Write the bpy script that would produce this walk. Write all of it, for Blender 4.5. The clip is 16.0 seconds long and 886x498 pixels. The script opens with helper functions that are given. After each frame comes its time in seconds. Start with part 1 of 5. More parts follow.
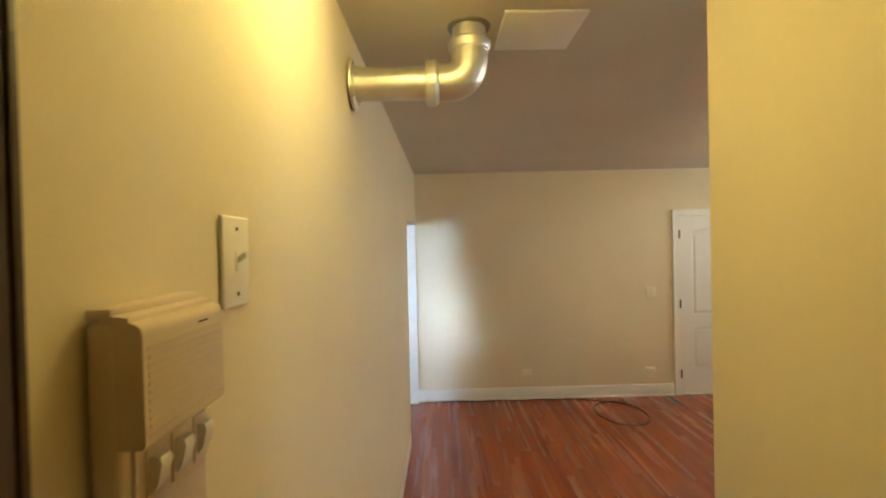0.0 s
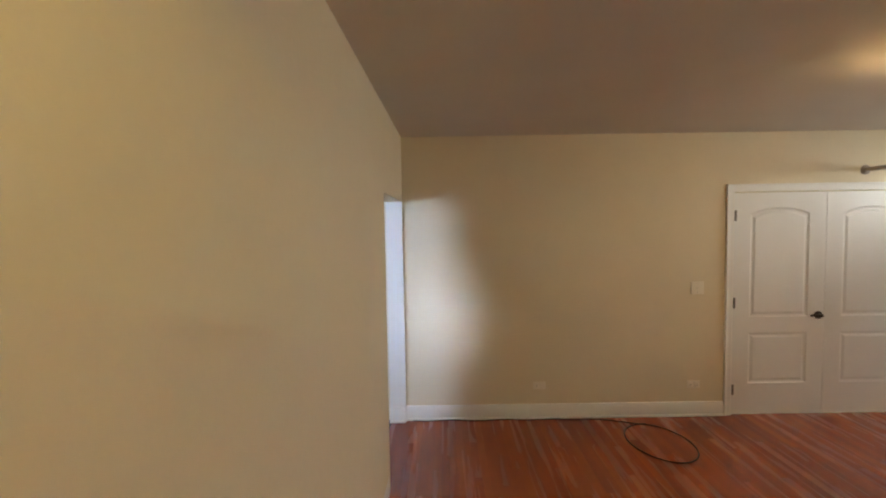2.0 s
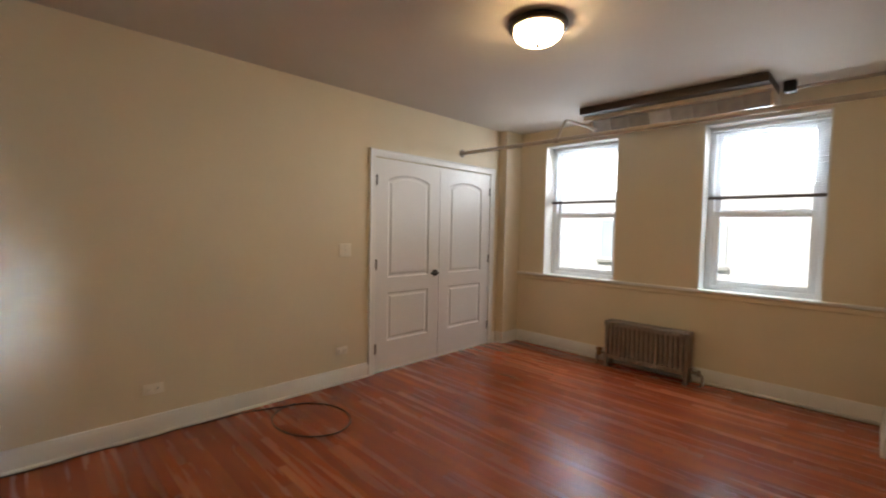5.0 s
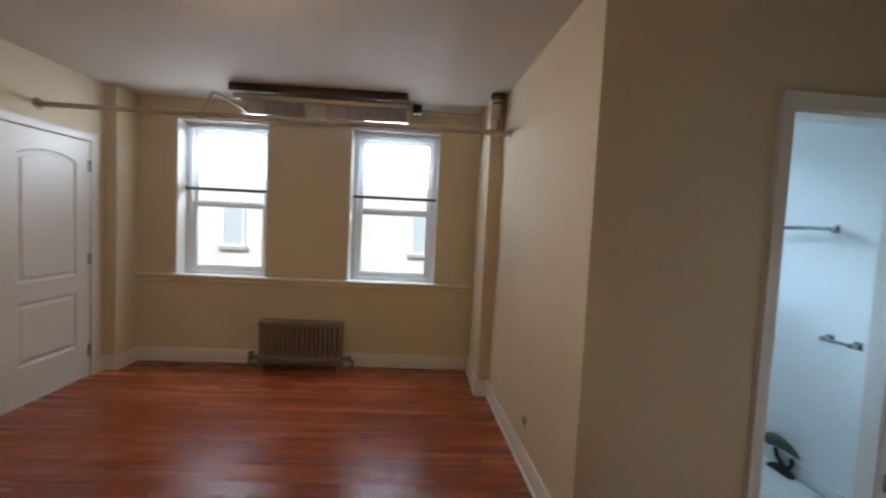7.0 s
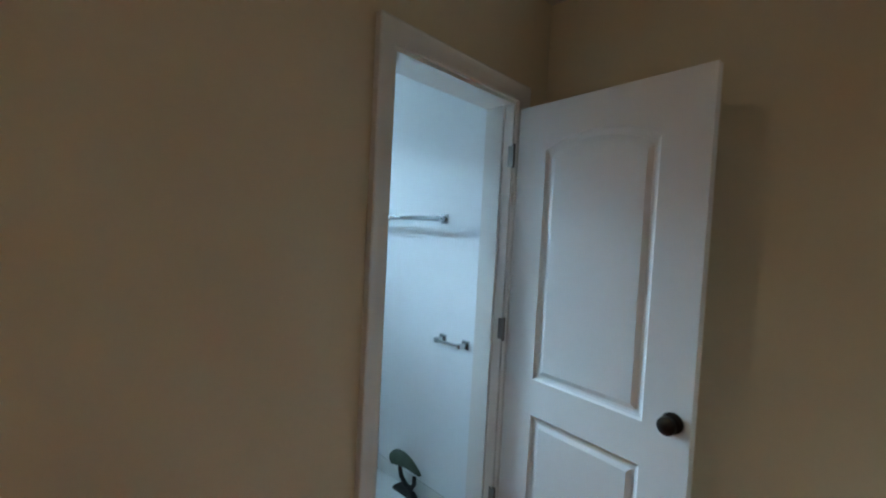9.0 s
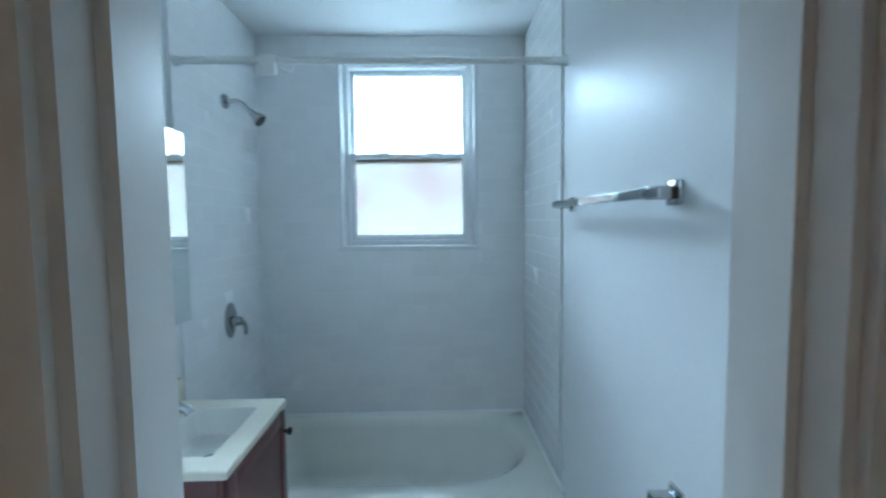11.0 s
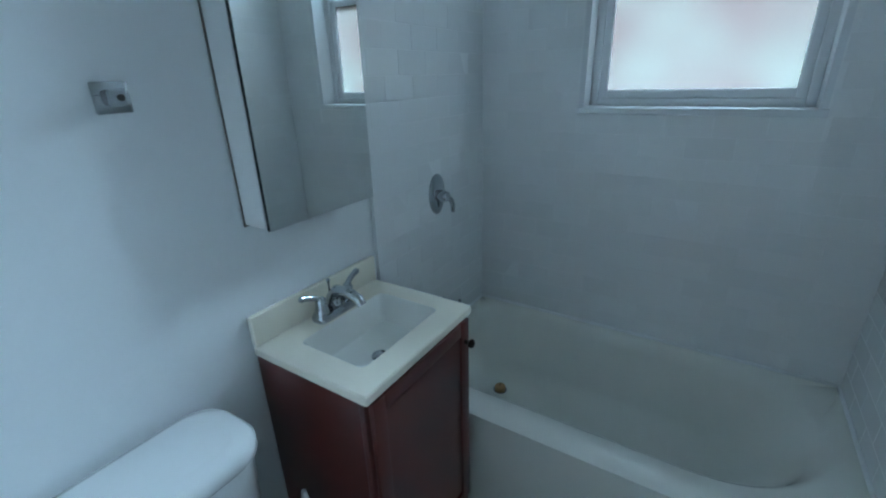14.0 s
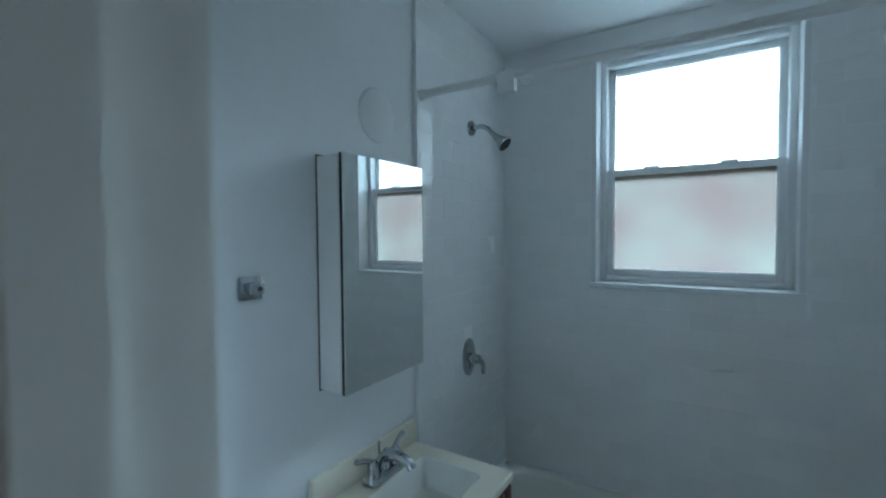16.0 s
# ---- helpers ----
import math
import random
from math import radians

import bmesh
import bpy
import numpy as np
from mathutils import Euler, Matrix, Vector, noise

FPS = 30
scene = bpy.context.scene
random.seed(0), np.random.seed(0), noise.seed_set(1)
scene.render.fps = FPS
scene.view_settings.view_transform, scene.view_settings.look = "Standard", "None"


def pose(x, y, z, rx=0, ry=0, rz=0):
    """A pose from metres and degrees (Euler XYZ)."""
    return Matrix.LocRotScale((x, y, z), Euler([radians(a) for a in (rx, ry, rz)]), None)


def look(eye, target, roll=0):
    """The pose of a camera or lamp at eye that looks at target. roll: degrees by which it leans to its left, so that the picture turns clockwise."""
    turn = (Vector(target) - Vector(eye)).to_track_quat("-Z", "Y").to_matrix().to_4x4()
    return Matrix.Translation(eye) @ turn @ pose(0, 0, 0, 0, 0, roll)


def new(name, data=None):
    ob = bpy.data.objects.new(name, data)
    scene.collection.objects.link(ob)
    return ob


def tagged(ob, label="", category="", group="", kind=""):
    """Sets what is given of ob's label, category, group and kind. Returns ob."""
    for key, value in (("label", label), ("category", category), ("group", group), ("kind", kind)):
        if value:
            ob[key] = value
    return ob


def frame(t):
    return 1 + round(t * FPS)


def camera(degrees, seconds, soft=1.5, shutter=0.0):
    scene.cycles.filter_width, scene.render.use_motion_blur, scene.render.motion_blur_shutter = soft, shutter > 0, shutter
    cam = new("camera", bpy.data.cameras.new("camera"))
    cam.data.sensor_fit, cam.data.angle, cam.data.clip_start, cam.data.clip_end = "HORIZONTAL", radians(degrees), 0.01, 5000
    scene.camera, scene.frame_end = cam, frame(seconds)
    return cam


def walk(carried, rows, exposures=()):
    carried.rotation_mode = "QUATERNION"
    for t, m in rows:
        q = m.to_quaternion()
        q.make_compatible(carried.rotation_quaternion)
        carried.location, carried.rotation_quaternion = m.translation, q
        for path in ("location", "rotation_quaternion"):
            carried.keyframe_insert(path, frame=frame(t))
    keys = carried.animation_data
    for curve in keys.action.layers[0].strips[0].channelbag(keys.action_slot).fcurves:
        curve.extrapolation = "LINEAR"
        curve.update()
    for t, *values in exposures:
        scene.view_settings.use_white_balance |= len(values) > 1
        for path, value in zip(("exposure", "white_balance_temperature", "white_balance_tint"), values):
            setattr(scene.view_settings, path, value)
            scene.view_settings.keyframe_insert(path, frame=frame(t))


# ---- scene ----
cam = camera(91.3, 16.0, 2.0, 0.3)
EXPO = [(0, 1.15, 7350, -2), (0.8, 1.0, 7450, 0), (1.5, 0.78, 7450, 4), (2.5, 0.62, 7400, 7), (4.0, 0.75, 6850, 8), (7.0, 0.32, 6200, 7),
        (8.0, 0.18, 5950, 5), (8.7, 0.2, 5900, 4), (10.8, 0.02, 6050, 8), (11.5, -0.48, 6050, 8), (12.5, -0.76, 6050, 8), (13.3, -0.7, 6050, 8),
        (14.2, -0.7, 6150, 8), (15.0, -0.78, 6200, 8), (16.0, -0.95, 6400, 8)]
PATH = [
    (0, (0.789, 1.008, 1.772), (0.81, 3.008, 1.751), -1.3),
    (0.5, (0.843, 1.181, 1.793), (0.856, 3.181, 1.754), -1.3),
    (1, (0.89, 1.449, 1.794), (0.893, 3.448, 1.747), -1.0),
    (1.5, (0.907, 1.725, 1.854), (0.891, 3.724, 1.782), -0.9),
    (2, (0.895, 1.992, 1.771), (0.893, 3.99, 1.668), -0.9),
    (2.5, (0.905, 2.176, 1.632), (0.913, 4.173, 1.519), -1.0),
    (3, (0.927, 2.261, 1.503), (1.064, 4.253, 1.389), -0.8),
    (3.5, (0.976, 2.343, 1.398), (1.325, 4.309, 1.293), -0.4),
    (4, (0.998, 2.408, 1.343), (1.651, 4.296, 1.256), 0.1),
    (4.5, (1.06, 2.416, 1.403), (2.128, 4.103, 1.288), 0.5),
    (4.7, (1.089, 2.476, 1.385), (2.303, 4.062, 1.278), 0.8),
    (6.8, (1.248, 3.029, 1.487), (3.243, 3.097, 1.366), 2.5),
    (7, (1.284, 3.054, 1.483), (3.277, 2.944, 1.368), 2.8),
    (7.5, (1.397, 3.113, 1.483), (3.262, 2.397, 1.392), 3.3),
    (8, (1.585, 2.978, 1.483), (3.254, 1.88, 1.408), 3.1),
    (8.1, (1.628, 2.94, 1.494), (3.255, 1.779, 1.418), 3.0),
    (8.5, (1.799, 2.668, 1.487), (3.293, 1.341, 1.414), 3.1),
    (8.6, (1.849, 2.612, 1.495), (3.297, 1.234, 1.418), 2.9),
    (8.7, (1.896, 2.529, 1.491), (3.307, 1.113, 1.418), 3.0),
    (10.8, (2.774, 1.183, 1.533), (4.736, 0.826, 1.382), -0.1),
    (11, (2.803, 1.134, 1.514), (4.798, 1.081, 1.383), -0.6),
    (11.5, (2.9, 1.083, 1.509), (4.839, 1.555, 1.394), -0.9),
    (11.6, (2.928, 1.077, 1.505), (4.847, 1.629, 1.394), -1.1),
    (12, (3.048, 1.068, 1.486), (4.884, 1.855, 1.382), -1.3),
    (12.5, (3.164, 1.024, 1.505), (4.932, 1.935, 1.294), -1.4),
    (13, (3.227, 1.044, 1.492), (4.898, 1.996, 0.942), -1.5),
    (13.5, (3.256, 1.103, 1.47), (4.845, 2.082, 0.75), -1.5),
    (14, (3.372, 1.124, 1.501), (4.933, 2.135, 0.765), -1.7),
    (14.5, (3.509, 1.144, 1.534), (5.087, 2.219, 0.942), -1.8),
    (15, (3.568, 1.172, 1.578), (5.185, 2.327, 1.351), -1.4),
    (15.5, (3.445, 1.19, 1.594), (5.061, 2.366, 1.523), -1.5),
    (15.8, (3.269, 1.164, 1.604), (4.911, 2.304, 1.541), -0.6),
    (16, (3.142, 1.157, 1.607), (4.835, 2.219, 1.533), -0.4),
]
walk(cam, [(t, look(e, g, r)) for t, e, g, r in PATH], EXPO)
# ---- light ----
world = bpy.data.worlds.new("sky")
scene.world = world
world.use_nodes = True
wn = world.node_tree.nodes
sky = wn.new("ShaderNodeTexSky")
sky.sky_type, sky.sun_disc = 'NISHITA', False
sky.sun_elevation, sky.sun_rotation = radians(44), radians(287)
wn["Background"].inputs["Strength"].default_value = 0.15
world.node_tree.links.new(sky.outputs["Color"], wn["Background"].inputs["Color"])
sun = new("sun", bpy.data.lights.new("sun", 'SUN'))
sun.data.energy, sun.data.angle, sun.data.color = 5.0, radians(3), (1, 0.97, 0.93)
sun.matrix_world = look((0, 0, 20), (20, -6, 0))


def area(name, eye, target, w, h, watts, color, spread=180):
    lamp = new(name, bpy.data.lights.new(name, 'AREA'))
    lamp.data.shape, lamp.data.size, lamp.data.size_y = 'RECTANGLE', w, h
    lamp.data.energy, lamp.data.color, lamp.data.spread = watts, color, radians(spread)
    lamp.matrix_world = look(eye, target)
    return lamp


DAY = (0.84, 0.91, 1.0)
area("window_daylight", (6.10, 5.03, 2.12), (4.6, 5.0, 1.35), 0.95, 0.55, 21.0, DAY, 160)
area("window_daylight", (6.10, 3.33, 2.12), (4.6, 3.35, 1.35), 0.95, 0.55, 21.0, DAY, 160)
area("bath_sky", (6.2, 1.2525, 3.15), (4.85, 1.2525, 1.45), 0.9, 1.8, 1780.0, (0.56, 0.80, 1.0), 96)
area("bath_daylight", (5.43, 1.2525, 1.90), (4.43, 1.2525, 1.86), 0.95, 1.25, 5.7, (0.56, 0.80, 1.0), 180)
area("side_room_daylight", (-1.88, 2.33, 1.45), (1.06, 5.9, 0.92), 0.5, 0.4, 0.80, (0.46, 0.62, 1.0), 13)
area("side_room_daylight", (-0.99, 2.33, 1.95), (0.66, 5.7, 1.3), 0.66, 0.8, 13.0, (0.46, 0.62, 1.0), 66)


# ---- materials ----
def principled(name, color, rough=0.5, metal=0.0, grain=0.0, scale=20.0, bump=0.0, bump_scale=60.0, coat=0.0, vary=0.0, stain=0.0, stain_scale=1.3, **more):
    """A plain surface: colour with grain at a fine and a coarse scale, and fine relief."""
    m = bpy.data.materials.new(name)
    m.use_nodes = True
    nt = m.node_tree
    b = nt.nodes["Principled BSDF"]
    b.inputs["Base Color"].default_value = (*color, 1)
    b.inputs["Roughness"].default_value = rough
    b.inputs["Metallic"].default_value = metal
    b.inputs["Coat Weight"].default_value = coat
    co = nt.nodes.new("ShaderNodeTexCoord")
    if grain or stain or vary:
        fine = nt.nodes.new("ShaderNodeTexNoise")
        fine.inputs["Scale"].default_value, fine.inputs["Detail"].default_value = scale, 6
        nt.links.new(co.outputs["Object"], fine.inputs["Vector"])
        big = nt.nodes.new("ShaderNodeTexNoise")
        big.inputs["Scale"].default_value, big.inputs["Detail"].default_value = stain_scale, 4
        nt.links.new(co.outputs["Object"], big.inputs["Vector"])
        f1 = nt.nodes.new("ShaderNodeMapRange")
        f1.inputs["To Min"].default_value, f1.inputs["To Max"].default_value = 1 - grain, 1 + grain
        nt.links.new(fine.outputs["Fac"], f1.inputs["Value"])
        f2 = nt.nodes.new("ShaderNodeMapRange")
        f2.inputs["From Min"].default_value, f2.inputs["From Max"].default_value = 0.3, 0.7
        f2.inputs["To Min"].default_value, f2.inputs["To Max"].default_value = 1 - stain, 1 + stain
        nt.links.new(big.outputs["Fac"], f2.inputs["Value"])
        mul = nt.nodes.new("ShaderNodeMath")
        mul.operation = 'MULTIPLY'
        nt.links.new(f1.outputs[0], mul.inputs[0])
        nt.links.new(f2.outputs[0], mul.inputs[1])
        last = mul.outputs[0]
        if vary:
            info = nt.nodes.new("ShaderNodeObjectInfo")
            f3 = nt.nodes.new("ShaderNodeMapRange")
            f3.inputs["To Min"].default_value, f3.inputs["To Max"].default_value = 1 - vary, 1 + vary
            nt.links.new(info.outputs["Random"], f3.inputs["Value"])
            mul2 = nt.nodes.new("ShaderNodeMath")
            mul2.operation = 'MULTIPLY'
            nt.links.new(last, mul2.inputs[0])
            nt.links.new(f3.outputs[0], mul2.inputs[1])
            last = mul2.outputs[0]
        tint = nt.nodes.new("ShaderNodeVectorMath")
        tint.operation = 'SCALE'
        tint.inputs[0].default_value = color
        nt.links.new(last, tint.inputs["Scale"])
        nt.links.new(tint.outputs[0], b.inputs["Base Color"])
    if bump:
        bn = nt.nodes.new("ShaderNodeTexNoise")
        bn.inputs["Scale"].default_value, bn.inputs["Detail"].default_value = bump_scale, 5
        nt.links.new(co.outputs["Object"], bn.inputs["Vector"])
        bu = nt.nodes.new("ShaderNodeBump")
        bu.inputs["Strength"].default_value, bu.inputs["Distance"].default_value = bump, 0.004
        nt.links.new(bn.outputs["Fac"], bu.inputs["Height"])
        nt.links.new(bu.outputs["Normal"], b.inputs["Normal"])
    for key, value in more.items():
        b.inputs[key].default_value = value
    return m


def wood_floor(name, per_island):
    """Red-stained oak strip with grain along the boards and a worn satin finish."""
    m = bpy.data.materials.new(name)
    m.use_nodes = True
    nt = m.node_tree
    b = nt.nodes["Principled BSDF"]
    geo = nt.nodes.new("ShaderNodeNewGeometry")
    info = nt.nodes.new("ShaderNodeObjectInfo")
    rnd = geo.outputs["Random Per Island"] if per_island else info.outputs["Random"]
    mp = nt.nodes.new("ShaderNodeMapping")
    mp.inputs["Scale"].default_value = (10, 0.7, 10)
    nt.links.new(geo.outputs["Position"], mp.inputs["Vector"])
    shift = nt.nodes.new("ShaderNodeVectorMath")
    shift.operation = 'ADD'
    wob = nt.nodes.new("ShaderNodeMath")
    wob.operation = 'MULTIPLY'
    wob.inputs[1].default_value = 37
    nt.links.new(rnd, wob.inputs[0])
    nt.links.new(mp.outputs[0], shift.inputs[0])
    nt.links.new(wob.outputs[0], shift.inputs[1])
    gr = nt.nodes.new("ShaderNodeTexNoise")
    gr.inputs["Scale"].default_value, gr.inputs["Detail"].default_value, gr.inputs["Roughness"].default_value = 1.0, 6, 0.5
    nt.links.new(shift.outputs[0], gr.inputs["Vector"])
    ramp = nt.nodes.new("ShaderNodeValToRGB")
    e = ramp.color_ramp.elements
    e[0].position, e[0].color = 0.0, (0.17, 0.029, 0.011, 1)
    e[1].position, e[1].color = 1.0, (0.70, 0.30, 0.105, 1)
    for p, c in ((0.25, (0.235, 0.042, 0.015, 1)), (0.58, (0.35, 0.073, 0.023, 1)), (0.82, (0.51, 0.145, 0.044, 1))):
        k = e.new(p)
        k.color = c
    add = nt.nodes.new("ShaderNodeMath")
    add.operation = 'MULTIPLY_ADD'
    add.inputs[1].default_value = 0.36
    nt.links.new(gr.outputs["Fac"], add.inputs[0])
    half = nt.nodes.new("ShaderNodeMath")
    half.operation = 'MULTIPLY_ADD'
    half.inputs[1].default_value, half.inputs[2].default_value = 0.34, -0.13
    nt.links.new(rnd, half.inputs[0])
    patch = nt.nodes.new("ShaderNodeTexNoise")
    patch.inputs["Scale"].default_value, patch.inputs["Detail"].default_value = 1.0, 3
    wide = nt.nodes.new("ShaderNodeMapping")
    wide.inputs["Scale"].default_value = (4.5, 1.1, 1)
    nt.links.new(geo.outputs["Position"], wide.inputs["Vector"])
    nt.links.new(wide.outputs[0], patch.inputs["Vector"])
    worn = nt.nodes.new("ShaderNodeMath")
    worn.operation = 'MULTIPLY_ADD'
    worn.inputs[1].default_value = 0.55
    nt.links.new(patch.outputs["Fac"], worn.inputs[0])
    nt.links.new(half.outputs[0], worn.inputs[2])
    nt.links.new(worn.outputs[0], add.inputs[2])
    nt.links.new(add.outputs[0], ramp.inputs["Fac"])
    nt.links.new(ramp.outputs["Color"], b.inputs["Base Color"])
    rr = nt.nodes.new("ShaderNodeMapRange")
    rr.inputs["To Min"].default_value, rr.inputs["To Max"].default_value = 0.23, 0.31
    nt.links.new(gr.outputs["Fac"], rr.inputs["Value"])
    nt.links.new(rr.outputs[0], b.inputs["Roughness"])
    bu = nt.nodes.new("ShaderNodeBump")
    b.inputs["Specular IOR Level"].default_value = 0.4
    b.inputs["Coat Weight"].default_value, b.inputs["Coat Roughness"].default_value = 0.4, 0.24
    bu.inputs["Strength"].default_value, bu.inputs["Distance"].default_value = 0.07, 0.002
    nt.links.new(gr.outputs["Fac"], bu.inputs["Height"])
    wave = nt.nodes.new("ShaderNodeTexNoise")
    wave.inputs["Scale"].default_value, wave.inputs["Detail"].default_value = 1.0, 2
    uneven = nt.nodes.new("ShaderNodeMapping")
    uneven.inputs["Scale"].default_value = (9, 3.2, 1)
    nt.links.new(geo.outputs["Position"], uneven.inputs["Vector"])
    nt.links.new(uneven.outputs[0], wave.inputs["Vector"])
    cup = nt.nodes.new("ShaderNodeBump")
    cup.inputs["Strength"].default_value, cup.inputs["Distance"].default_value = 0.35, 0.012
    nt.links.new(wave.outputs["Fac"], cup.inputs["Height"])
    nt.links.new(cup.outputs["Normal"], bu.inputs["Normal"])
    nt.links.new(bu.outputs["Normal"], b.inputs["Normal"])
    nt.links.new(bu.outputs["Normal"], b.inputs["Coat Normal"])
    return m


def glowing(name, color, strength):
    m = principled(name, (0.9, 0.88, 0.8), 0.3)
    b = m.node_tree.nodes["Principled BSDF"]
    b.inputs["Emission Color"].default_value = (*color, 1)
    b.inputs["Emission Strength"].default_value = strength
    return m


def translucent(name, color, share, rough=0.4, clear=0.0):
    """A sheet that lets scattered light through: frosted glass, thin slats."""
    m = bpy.data.materials.new(name)
    m.use_nodes = True
    nt = m.node_tree
    b = nt.nodes["Principled BSDF"]
    b.inputs["Base Color"].default_value = (*color, 1)
    b.inputs["Roughness"].default_value = rough
    tr = nt.nodes.new("ShaderNodeBsdfTranslucent")
    tr.inputs["Color"].default_value = (*color, 1)
    mix = nt.nodes.new("ShaderNodeMixShader")
    mix.inputs[0].default_value = share
    nt.links.new(b.outputs[0], mix.inputs[1])
    nt.links.new(tr.outputs[0], mix.inputs[2])
    thin = nt.nodes.new("ShaderNodeBsdfTransparent")
    mix2 = nt.nodes.new("ShaderNodeMixShader")
    mix2.inputs[0].default_value = clear
    nt.links.new(mix.outputs[0], mix2.inputs[1])
    nt.links.new(thin.outputs[0], mix2.inputs[2])
    nt.links.new(mix2.outputs[0], nt.nodes["Material Output"].inputs["Surface"])
    return m


CREAM = principled("cream_paint", (0.74, 0.645, 0.475), 0.78, grain=0.02, scale=45, stain=0.03, bump=0.12, bump_scale=220)
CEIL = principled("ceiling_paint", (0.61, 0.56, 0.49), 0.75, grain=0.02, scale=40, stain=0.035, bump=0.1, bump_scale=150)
TRIM = principled("white_trim_paint", (0.80, 0.78, 0.74), 0.35, grain=0.015, scale=30, stain=0.02, bump=0.05, bump_scale=90)
DOORW = principled("white_door_paint", (0.80, 0.79, 0.77), 0.38, grain=0.015, scale=30, stain=0.02, bump=0.06, bump_scale=120)
BATHW = principled("bath_wall_paint", (0.86, 0.88, 0.89), 0.38, grain=0.015, scale=30, stain=0.02, bump=0.05, bump_scale=120, **{"Specular IOR Level": 0.06})
TILE = principled("white_glazed_tile", (0.89, 0.905, 0.91), 0.04, grain=0.01, scale=14, vary=0.02, bump=0.03, bump_scale=9, **{"Specular IOR Level": 0.5})
GROUT = principled("white_grout", (0.87, 0.885, 0.89), 0.6, grain=0.04, scale=90, stain=0.04)
FTILE = principled("white_floor_tile", (0.84, 0.855, 0.85), 0.2, grain=0.03, scale=18, stain=0.04, vary=0.03, bump=0.04)
CHROME = principled("chrome", (0.47, 0.48, 0.50), 0.06, 1.0, grain=0.02, scale=40)
STEEL = principled("galvanised_pipe", (0.80, 0.79, 0.76), 0.46, 1.0, grain=0.08, scale=16, stain=0.1, stain_scale=7, bump=0.1, bump_scale=35)
PIPEPAINT = principled("painted_steel_pipe", (0.42, 0.36, 0.30), 0.42, 0.35, grain=0.12, scale=18, stain=0.12, stain_scale=5, bump=0.08)
RADIATOR = principled("radiator_paint", (0.27, 0.225, 0.19), 0.45, 0.25, grain=0.12, scale=25, stain=0.12, stain_scale=6, bump=0.12)
BRONZE = principled("dark_bronze", (0.035, 0.026, 0.021), 0.32, 0.8, grain=0.1, scale=50)
HINGE = principled("aged_steel", (0.23, 0.21, 0.19), 0.4, 0.9, grain=0.1, scale=60)
CERAMIC = principled("white_ceramic", (0.83, 0.845, 0.85), 0.08, coat=0.4, grain=0.01, scale=8)
TUBM = principled("enamel_tub", (0.89, 0.89, 0.83), 0.14, coat=0.3, grain=0.015, scale=6, stain=0.025)
MARBLE = principled("cultured_marble", (0.93, 0.87, 0.74), 0.16, coat=0.3, grain=0.02, scale=10, stain=0.03, stain_scale=5)
BOWL = principled("glossy_gelcoat", (0.93, 0.92, 0.87), 0.12, coat=0.3, grain=0.01, scale=10, stain=0.02, stain_scale=6)
MAHOG = principled("cherry_veneer", (0.088, 0.019, 0.015), 0.33, grain=0.22, scale=9, stain=0.15, stain_scale=4, coat=0.15)
PLASTIC = principled("ivory_plastic", (0.78, 0.74, 0.66), 0.38, grain=0.02, scale=40)
TANPLASTIC = principled("tan_plastic", (0.62, 0.50, 0.39), 0.42, grain=0.03, scale=40, stain=0.03)
PLATE = principled("cream_plate", (0.82, 0.75, 0.62), 0.4, grain=0.02)
WPLASTIC = principled("white_plastic", (0.82, 0.82, 0.81), 0.35, grain=0.01)
DARK = principled("black_rubber", (0.018, 0.018, 0.017), 0.6, grain=0.1)
CABLE = principled("dark_cable", (0.05, 0.022, 0.016), 0.5, grain=0.1)
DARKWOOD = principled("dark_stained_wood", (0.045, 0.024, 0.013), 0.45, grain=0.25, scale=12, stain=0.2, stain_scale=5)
MIRROR = principled("mirror_glass", (0.86, 0.89, 0.88), 0.01, 1.0)
STOPPER = principled("worn_amber_rubber", (0.42, 0.25, 0.10), 0.5, grain=0.15, scale=60, stain=0.15, stain_scale=20)
BRASS = principled("tarnished_brass", (0.30, 0.19, 0.09), 0.4, 0.8, grain=0.15, scale=40)
LOUVRE = principled("ribbed_aluminium", (0.58, 0.66, 0.72), 0.24, 0.35, vary=0.4, grain=0.1, scale=14, stain=0.15, stain_scale=6)
FIXTURE = principled("beige_enamel", (0.55, 0.47, 0.36), 0.45, grain=0.06, scale=25, stain=0.08, stain_scale=5)
SLAT = translucent("blind_slat", (0.78, 0.79, 0.81), 0.16)
FROST = translucent("frosted_glass", (0.90, 0.95, 0.95), 0.9, 0.2, 0.6)
# Lower pane: the dimmer outdoors behind it is put into the glass colour.
FROST2 = translucent("frosted_dimmed_glass", (0.40, 0.33, 0.29), 0.9, 0.2, 0.15)
fn = FROST2.node_tree
# Soft pinkish and greenish tints paint the blurred view outside.
view_tint = fn.nodes.new("ShaderNodeTexNoise")
view_tint.inputs["Scale"].default_value, view_tint.inputs["Detail"].default_value = 3.2, 1
fn.links.new(fn.nodes.new("ShaderNodeTexCoord").outputs["Object"], view_tint.inputs["Vector"])
view_ramp = fn.nodes.new("ShaderNodeValToRGB")
view_ramp.color_ramp.elements[0].position, view_ramp.color_ramp.elements[0].color = 0.35, (0.092, 0.070, 0.064, 1)
view_ramp.color_ramp.elements[1].position, view_ramp.color_ramp.elements[1].color = 0.7, (0.110, 0.108, 0.094, 1)
fn.links.new(view_tint.outputs["Fac"], view_ramp.inputs["Fac"])
fn.links.new(view_ramp.outputs["Color"], [n for n in fn.nodes if n.type == 'BSDF_TRANSLUCENT'][0].inputs["Color"])
